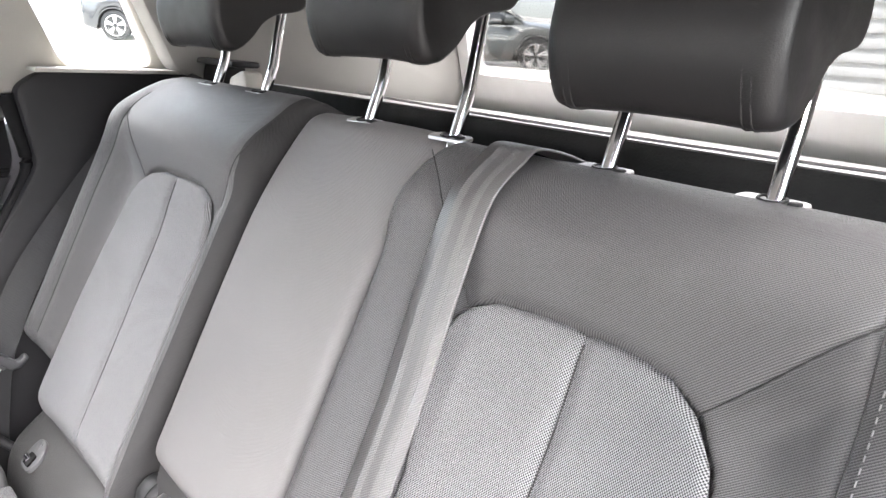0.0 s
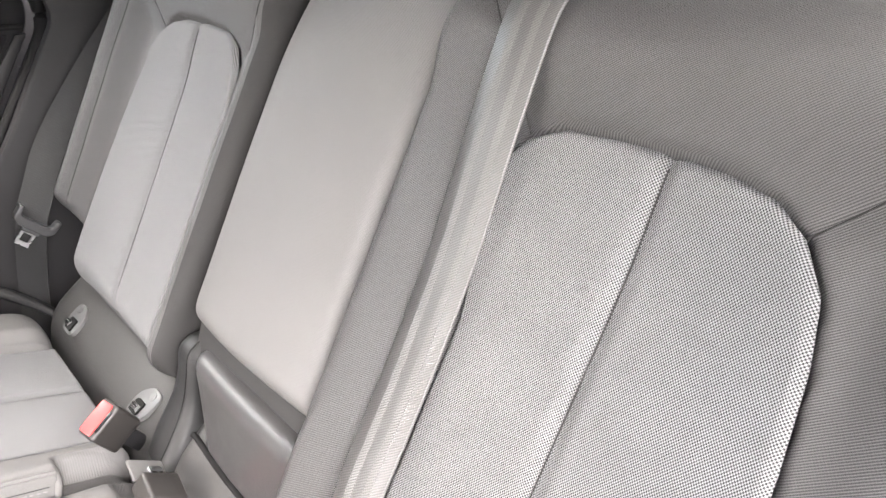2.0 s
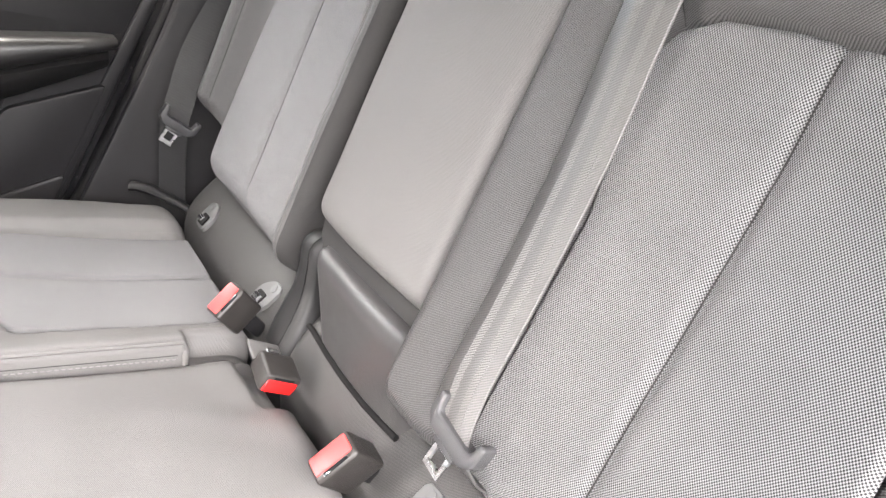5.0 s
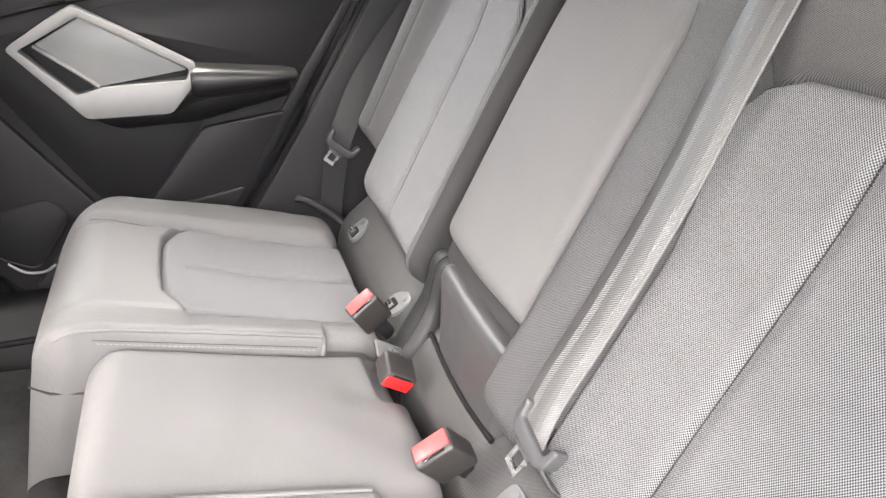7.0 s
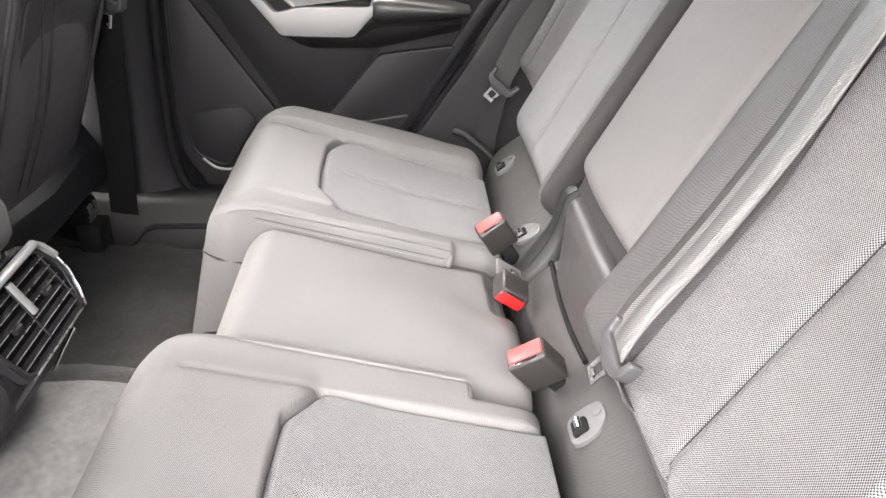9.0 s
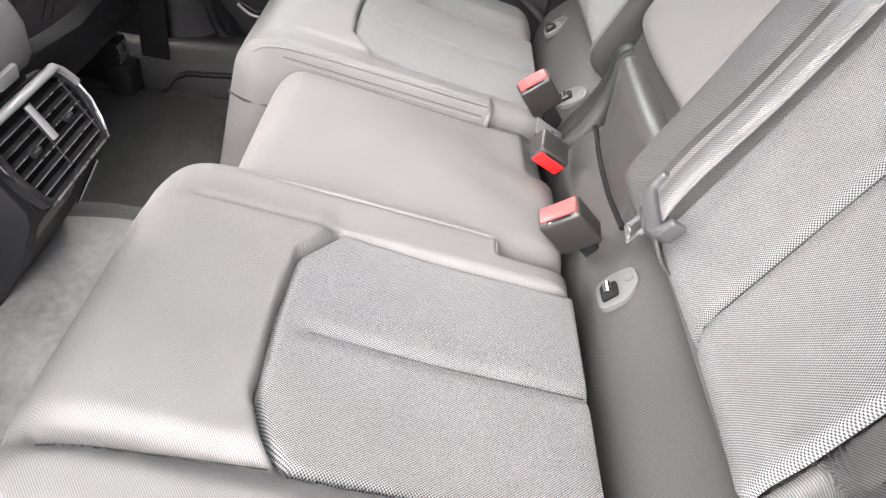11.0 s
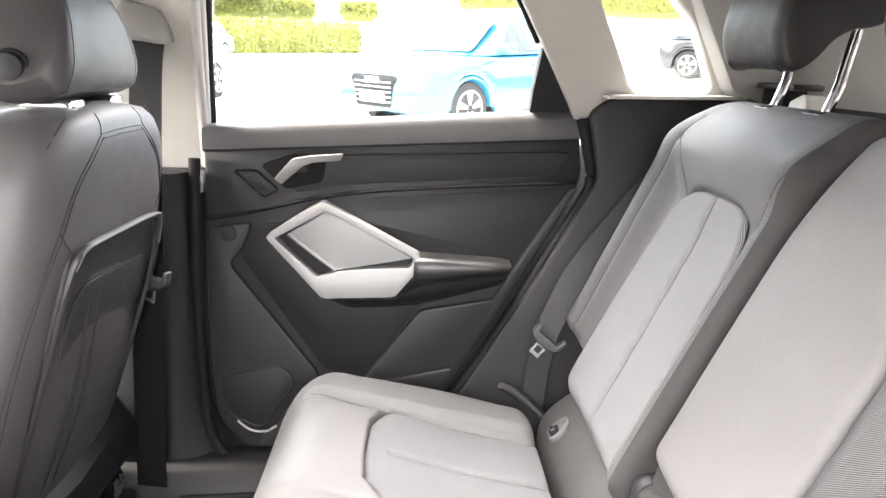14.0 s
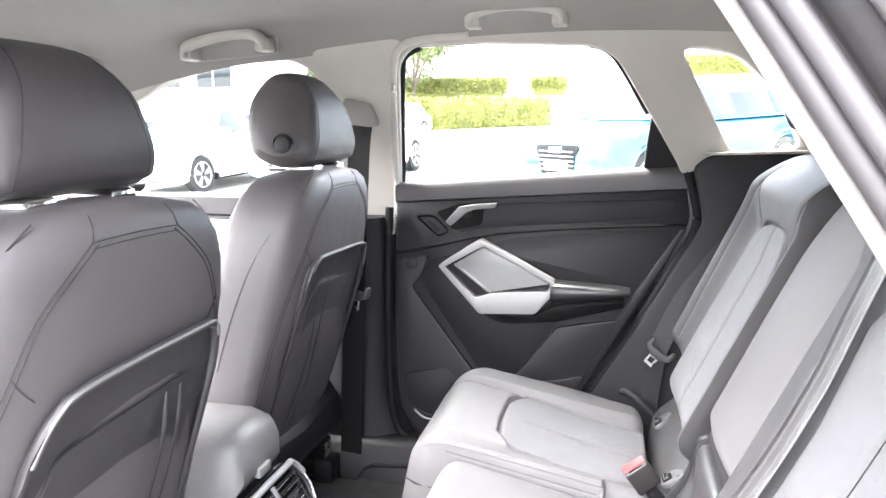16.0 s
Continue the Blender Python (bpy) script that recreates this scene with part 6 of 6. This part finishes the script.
DARKCAR = material("black car paint", (0.02, 0.02, 0.022), 0.25, vary=0.05, scale=40, coat=0.8)
CARGLASS = material("dark car window glass", (0.03, 0.035, 0.038), 0.05, vary=0.05, scale=10, spec=0.8)
TYRE = material("black tyre rubber", (0.02, 0.02, 0.02), 0.8, vary=0.2, scale=30, bump=0.4)
RIM = material("grey alloy wheel", (0.42, 0.41, 0.40), 0.35, metal=0.8, vary=0.08, scale=40)
PLATE = material("pale plate", (0.75, 0.75, 0.72), 0.5, vary=0.04, scale=40)
LAMPGLASS = material("clear headlamp lens", (0.55, 0.57, 0.58), 0.1, vary=0.1, scale=30, spec=0.8)
WALLWHITE = material("white rendered wall", (0.70, 0.69, 0.67), 0.85, vary=0.06, scale=2, bump=0.3, bump_scale=60)
SHUTTER = material("white coated steel cladding", (0.55, 0.55, 0.545), 0.5, vary=0.04, scale=3)
KERB = material("pale concrete kerb", (0.45, 0.44, 0.42), 0.9, vary=0.15, scale=8, bump=0.4, bump_scale=60)
EARTH = material("orange-brown mulch", (0.35, 0.17, 0.07), 0.95, vary=0.3, scale=6, bump=0.5, bump_scale=40)


def wheel(car, x, y, r, out):
    w = part("wheel", tube([(x, y - 0.10, r), (x, y - 0.085, r), (x, y + 0.085, r), (x, y + 0.10, r)], [r * 0.86, r, r, r * 0.86], 28), TYRE, car, "black tyre on an alloy rim")
    part("rim", tube([(x, y + out * 0.070, r), (x, y + out * 0.098, r)], [r * 0.70, r * 0.68], 28), GLOSS, w)
    for k in range(5):
        a = 2 * math.pi * k / 5 + 0.3
        for da in (-0.16, 0.16):
            part("spoke", tube([(x + 0.05 * math.cos(a), y + out * 0.106, r + 0.05 * math.sin(a)), (x + r * 0.66 * math.cos(a + da), y + out * 0.104, r + r * 0.66 * math.sin(a + da))], 0.022, 6, 0.6, (0, 1, 0)), RIM, w, "grey alloy spoke")
    part("rim_edge", tube([(x + r * 0.68 * math.cos(a), y + out * 0.100, r + r * 0.68 * math.sin(a)) for a in np.linspace(0, 2 * math.pi, 29)], 0.014, 6, 1.0, (0, 1, 0)), RIM, w)
    return w


def parked_car(label, paint, at, heading, length=4.3, height=1.58, width=1.82):
    """A parked car, front towards its own +x, laid on the ground."""
    car = thing("parked_car", (0, 0, 0), label, "car", "parked cars")
    L, W, H = length / 2, width / 2, height
    r = 0.33
    fx, rx = L - 0.86, -L + 0.80
    # lower body with wheel arches: rings over the length
    rings = []
    belt = 0.62 * H
    xs = list(np.linspace(-L, L, 49))
    for x in xs:
        e = min(1, (L - abs(x)) / 0.35)
        w = W * (0.80 + 0.20 * math.sqrt(max(0, 1 - (1 - e) ** 2)))
        zt = belt - 0.02
        if x > L - 1.30:
            zt = belt - 0.02 - 0.10 * ((x - L + 1.30) / 1.30) ** 1.3
        if x > L - 0.22:
            zt -= 0.22 * ((x - L + 0.22) / 0.22) ** 2
        if x < -L + 0.2:
            zt -= 0.05 * ((-L + 0.2 - x) / 0.2) ** 2
        zb = 0.22 + 0.10 * (1 - e)
        arch = 0
        for ax in (fx, rx):
            d = abs(x - ax)
            if d < r + 0.07:
                arch = max(arch, r + math.sqrt((r + 0.07) ** 2 - d * d))
        zs = max(zb, arch)
        zs = min(zs, zt - 0.16)
        mid = 0.5 * (zs + zt) + 0.05
        half = [(w * 0.93, zs), (w * 0.99, zs + 0.03), (w, mid - 0.06), (w * 0.985, mid + 0.02), (w * 0.97, zt - 0.08), (w * 0.93, zt - 0.02), (w * 0.80, zt + 0.012), (w * 0.45, zt + 0.03), (0, zt + 0.035)]
        ring = [(x, y, z) for y, z in half] + [(x, -y, z) for y, z in reversed(half[:-1])] + [(x, -W * 0.5, min(zs, zb + 0.02)), (x, W * 0.5, min(zs, zb + 0.02))]
        rings.append(ring)
    part("body", loft(rings), paint, car)
    # cabin
    rings = []
    for z, x0, x1, w in ((belt, -L + 0.16, L - 1.02, W * 0.93), (belt + 0.10, -L + 0.20, L - 1.22, W * 0.89), (belt + 0.30, -L + 0.36, L - 1.58, W * 0.80), (H - 0.07, -L + 0.50, L - 1.85, W * 0.73), (H - 0.02, -L + 0.66, L - 2.05, W * 0.66), (H, -L + 0.95, L - 2.35, W * 0.5)):
        ring = []
        for k in range(32):
            a = 2 * math.pi * k / 32
            c, s = math.cos(a), math.sin(a)
            ring.append(((x0 + x1) / 2 + math.copysign(abs(c) ** 0.35, c) * (x1 - x0) / 2, math.copysign(abs(s) ** 0.35, s) * w, z))
        rings.append(ring)
    part("roof", loft(rings), paint, car)

    def wside(s):
        return lambda a, b: (a, s * (W * 0.935 - (b - belt) * W * 0.13 / 0.30), b)

    for s in (1, -1):
        for poly in ([(-0.28, belt + 0.03), (L - 1.42, belt + 0.03), (L - 1.80, H - 0.17), (-0.24, H - 0.14)], [(-0.36, belt + 0.03), (-0.32, H - 0.14), (-1.02, H - 0.16), (-1.10, belt + 0.03)], [(-1.18, belt + 0.04), (-1.10, H - 0.17), (-L + 0.62, H - 0.24), (-L + 0.42, belt + 0.06)]):
            part("side_window", prism(rounded(poly, 0.05), wside(s), (0, s * -0.02, 0), 0.004), CARGLASS, car, "dark side window")
        for ax in (fx, rx):
            wheel(car, ax, s * (W - 0.13), r, s)
            part("arch_trim", tube([(ax + (r + 0.055) * math.cos(a), s * (W * 0.985), r + (r + 0.055) * math.sin(a)) for a in np.linspace(0.02, math.pi - 0.02, 19)], 0.022, 6, 1.0, (0, 1, 0)), paint, car)
        part("door_mirror", turned(box(-0.09, 0.09, -0.11, 0.11, -0.07, 0.07, 0.04, 3), Matrix.Translation((L - 1.42, s * (W + 0.08), belt + 0.08))), paint, car)
        part("door_handle", tube([(-0.10, s * W * 0.985, belt - 0.13), (0.10, s * W * 0.985, belt - 0.13)], 0.014, 6), paint, car)
        part("sill_cladding", box(rx + 0.42, fx - 0.42, s * W * 0.90 - 0.05, s * W * 0.90 + 0.05, 0.20, 0.33, 0.02), PLASTIC, car)
        part("headlamp", prism(rounded([(0.42 * W, 0.60), (0.86 * W, 0.64), (0.88 * W, 0.75), (0.50 * W, 0.70)], 0.02), lambda a, b: (L - 0.015 - 0.32 * max(0, a / W - 0.5) ** 1.2, s * a, b), (-0.05, 0, 0), 0.006), LAMPGLASS, car, "clear headlamp")
        part("bumper_intake", prism(rounded([(0.50 * W, 0.32), (0.80 * W, 0.30), (0.86 * W, 0.48), (0.60 * W, 0.44)], 0.02), lambda a, b: (L + 0.01 - 0.30 * max(0, a / W - 0.5) ** 1.2, s * a, b), (-0.05, 0, 0), 0.006), PLASTIC, car, "black bumper intake")
        part("tail_lamp", prism(rounded([(0.50 * W, 0.72), (0.88 * W, 0.70), (0.90 * W, 0.84), (0.55 * W, 0.82)], 0.02), lambda a, b: (-L + 0.03 + 0.30 * max(0, a / W - 0.5) ** 1.2, s * a, b), (0.05, 0, 0), 0.006), RED, car, "red tail lamp")
    gr = part("grille", prism(rounded([(-0.40, 0.62), (-0.46, 0.70), (-0.40, 0.76), (0.40, 0.76), (0.46, 0.70), (0.40, 0.62), (0.34, 0.36), (-0.34, 0.36)], 0.03), lambda a, b: (L + 0.012, a, b), (-0.05, 0, 0), 0.008), PLASTIC, car, "black slatted grille")
    for i in range(5):
        z = 0.43 + 0.06 * i
        part("grille_slat", tube([(L + 0.016, -0.36, z), (L + 0.016, 0.36, z)], 0.012, 6), RIM, gr)
    part("badge", box(L + 0.010, L + 0.030, -0.13, 0.13, 0.655, 0.735, 0.02), LAMPGLASS, gr)
    part("number_plate", box(L + 0.018, L + 0.030, -0.25, 0.25, 0.415, 0.525, 0.004), PLATE, car, "plain pale number plate")
    part("windscreen", prism(rounded([(-0.66, belt + 0.05), (0.66, belt + 0.05), (0.54, H - 0.12), (-0.54, H - 0.12)], 0.06), lambda a, b: (L - 1.02 - (b - belt) * 1.48 + 0.035 - 0.25 * a * a * 0.3, a, b), (-0.02, 0, 0), 0.004), CARGLASS, car, "dark windscreen")
    x, y = at
    z = ground_at(x, y)
    n = Vector((-(ground_at(x + 0.5, y) - ground_at(x - 0.5, y)), -(ground_at(x, y + 0.5) - ground_at(x, y - 0.5)), 1)).normalized()
    h = radians(heading)
    fwd = Vector((math.cos(h), math.sin(h), 0))
    fwd = (fwd - n * fwd.dot(n)).normalized()
    M = Matrix((fwd, n.cross(fwd), n)).transposed().to_4x4()
    M.translation = (x, y, z)
    car.matrix_world = M
    return car


def tree(at, trunk_h, crown, seed, label, mat):
    x, y = at
    z = ground_at(x, y)
    t = thing("tree", (x, y, z), label, "tree", "trees")
    part("trunk", tube(spline([(x, y, z - 0.1), (x + 0.05, y, z + trunk_h * 0.5), (x - 0.05, y + 0.1, z + trunk_h), (x, y, z + trunk_h + crown)], 5), [0.17 - 0.009 * i for i in range(16)], 9), BARK, t)
    rnd = random.Random(seed)
    clumps = []
    for k in range(9):
        a, e = rnd.uniform(0, 6.28), rnd.uniform(-0.3, 1.0)
        c = Vector((x, y, z + trunk_h + crown * 0.55)) + Vector((math.cos(a) * crown * 0.6, math.sin(a) * crown * 0.6, e * crown * 0.8))
        part("limb", tube(spline([(x, y, z + trunk_h * 0.9), tuple((Vector((x, y, z + trunk_h)) + c) / 2 + Vector((0, 0, 0.15))), tuple(c)], 4), [0.07 - 0.006 * i for i in range(9)], 6), BARK, t)
        s = crown * rnd.uniform(0.36, 0.55)
        clumps.append((c, (s, s, s * 0.75, 0)))
    part("crown", leafy(seed, clumps, 5200, 0.22), mat, t, "crown of fresh green leaves")
    return t


def hedge(x0, x1, y, zb, h, depth, seed, label):
    t = thing("hedge", ((x0 + x1) / 2, y, zb), label, "hedge", "hedges")
    boxes = []
    n = max(2, int((x1 - x0) / 1.6))
    for i in range(n):
        c = x0 + (x1 - x0) * (i + 0.5) / n
        boxes.append(((c, y, zb + h / 2), ((x1 - x0) / n * 0.56, depth / 2, h / 2, 1)))
    part("leaves", leafy(seed, boxes, int(2200 * (x1 - x0) ** 0.85), 0.15), LEAF, t, "yellow-green clipped leaves")
    part("twigs", box(x0 + 0.1, x1 - 0.1, y - depth * 0.33, y + depth * 0.33, zb - 0.3, zb + h * 0.86, 0.08), LEAF, t)
    return t


def build_outside():
    parked_car("bright blue parked car with grey alloy wheels", BLUE, (0.80, 10.2), 222)
    parked_car("white parked car facing the row", WHITECAR, (-5.2, 12.6), 262, 4.4, 1.55)
    parked_car("white parked car facing the row", WHITECAR, (-7.9, 12.0), 262, 4.3, 1.60)
    parked_car("white parked car facing the row", WHITECAR, (-10.7, 12.6), 262, 4.5, 1.52)
    parked_car("white parked car by the hedge", WHITECAR, (-9.9, 31.0), 250, 4.2, 1.52)
    parked_car("blue parked car by the hedge", BLUE, (-10.0, 26.5), 250, 4.2, 1.50)
    parked_car("dark grey-green parked car with pale alloy wheels", GREYCAR, (10.3, 9.9), 318, 4.5, 1.46)
    parked_car("dark grey parked car with pale alloy wheels", DARKCAR, (7.9, 16.6), 320, 4.6, 1.50)
    hedge(-15.0, -3.4, 38.0, ground_at(-8, 38) - 0.1, 1.75, 1.4, 5, "long clipped yellow-green hedge beside the car park")
    hedge(-13.0, -6.6, 44.0, ground_at(-7, 44) + 1.9, 0.9, 1.2, 9, "second yellow-green hedge on a white wall")
    hedge(-4.9, -2.9, 44.0, ground_at(-4, 44) + 1.9, 0.8, 1.2, 10, "short yellow-green hedge on a white wall")
    part("wall_far", box(-40, 60, 44.8, 45.2, -2, ground_at(10, 45) + 2.0, 0.02), WALLWHITE, label="low white rendered wall behind the hedges", category="wall", kind="structure")
    hedge(2.0, 26.0, 44.0, ground_at(12, 44) + 1.7, 1.0, 1.2, 11, "yellow-green hedge on a white wall")
    tree((-11.6, 41.0), 2.6, 2.9, 3, "young tree with fresh green leaves behind the hedge", LEAF2)
    tree((-17.5, 42.0), 2.4, 2.6, 4, "young tree with fresh green leaves behind the hedge", LEAF2)
    # low pale building beyond the white cars
    b = thing("office_building", (-34, 34, ground_at(-34, 34)), "pale low office building with a band of windows", "building")
    z0 = ground_at(-34, 34)
    part("wall", box(-52, -18, 33, 43, z0 - 2.5, z0 + 6.4, 0.03), WALLWHITE, b)
    part("roof", box(-52.4, -17.6, 32.6, 43.4, z0 + 6.4, z0 + 6.8, 0.03), KERB, b)
    for i in range(11):
        x = -50.5 + i * 2.95
        w = part("window", box(x, x + 1.9, 32.93, 33.05, z0 + 3.3, z0 + 4.9, 0.01), CARGLASS, b, "dark office window")
        part("window_frame", box(x + 0.92, x + 0.98, 32.88, 32.96, z0 + 3.3, z0 + 4.9, 0.005), WHITEPLASTIC, w)
    # clad hall behind the car
    g = thing("clad_hall", (17, -4, ground_at(17, -4)), "white steel-clad hall with horizontal ribs", "building")
    zc = ground_at(17, -4)
    part("wall", box(14.6, 20, -16, 5.2, zc - 1, zc + 6.0, 0.02), SHUTTER, g)
    for i in range(22):
        z = zc + 0.1 + i * 0.26
        part("cladding_rib", box(14.52, 14.62, -16, 5.2, z, z + 0.17, 0.02), SHUTTER, g)
    part("kerb", box(8.6, 9.0, 4.5, 40, ground_at(8.8, 12) - 0.6, ground_at(8.8, 12) + 0.12, 0.03), KERB, label="pale concrete kerb of the car park", category="kerb", kind="structure")
    part("planting_bed", box(9.0, 9.5, 6.5, 9.3, ground_at(9, 8) - 0.4, ground_at(9, 8) + 0.16, 0.05), EARTH, label="strip of orange-brown mulch behind the kerb", category="planting bed", kind="structure")


build_outside()
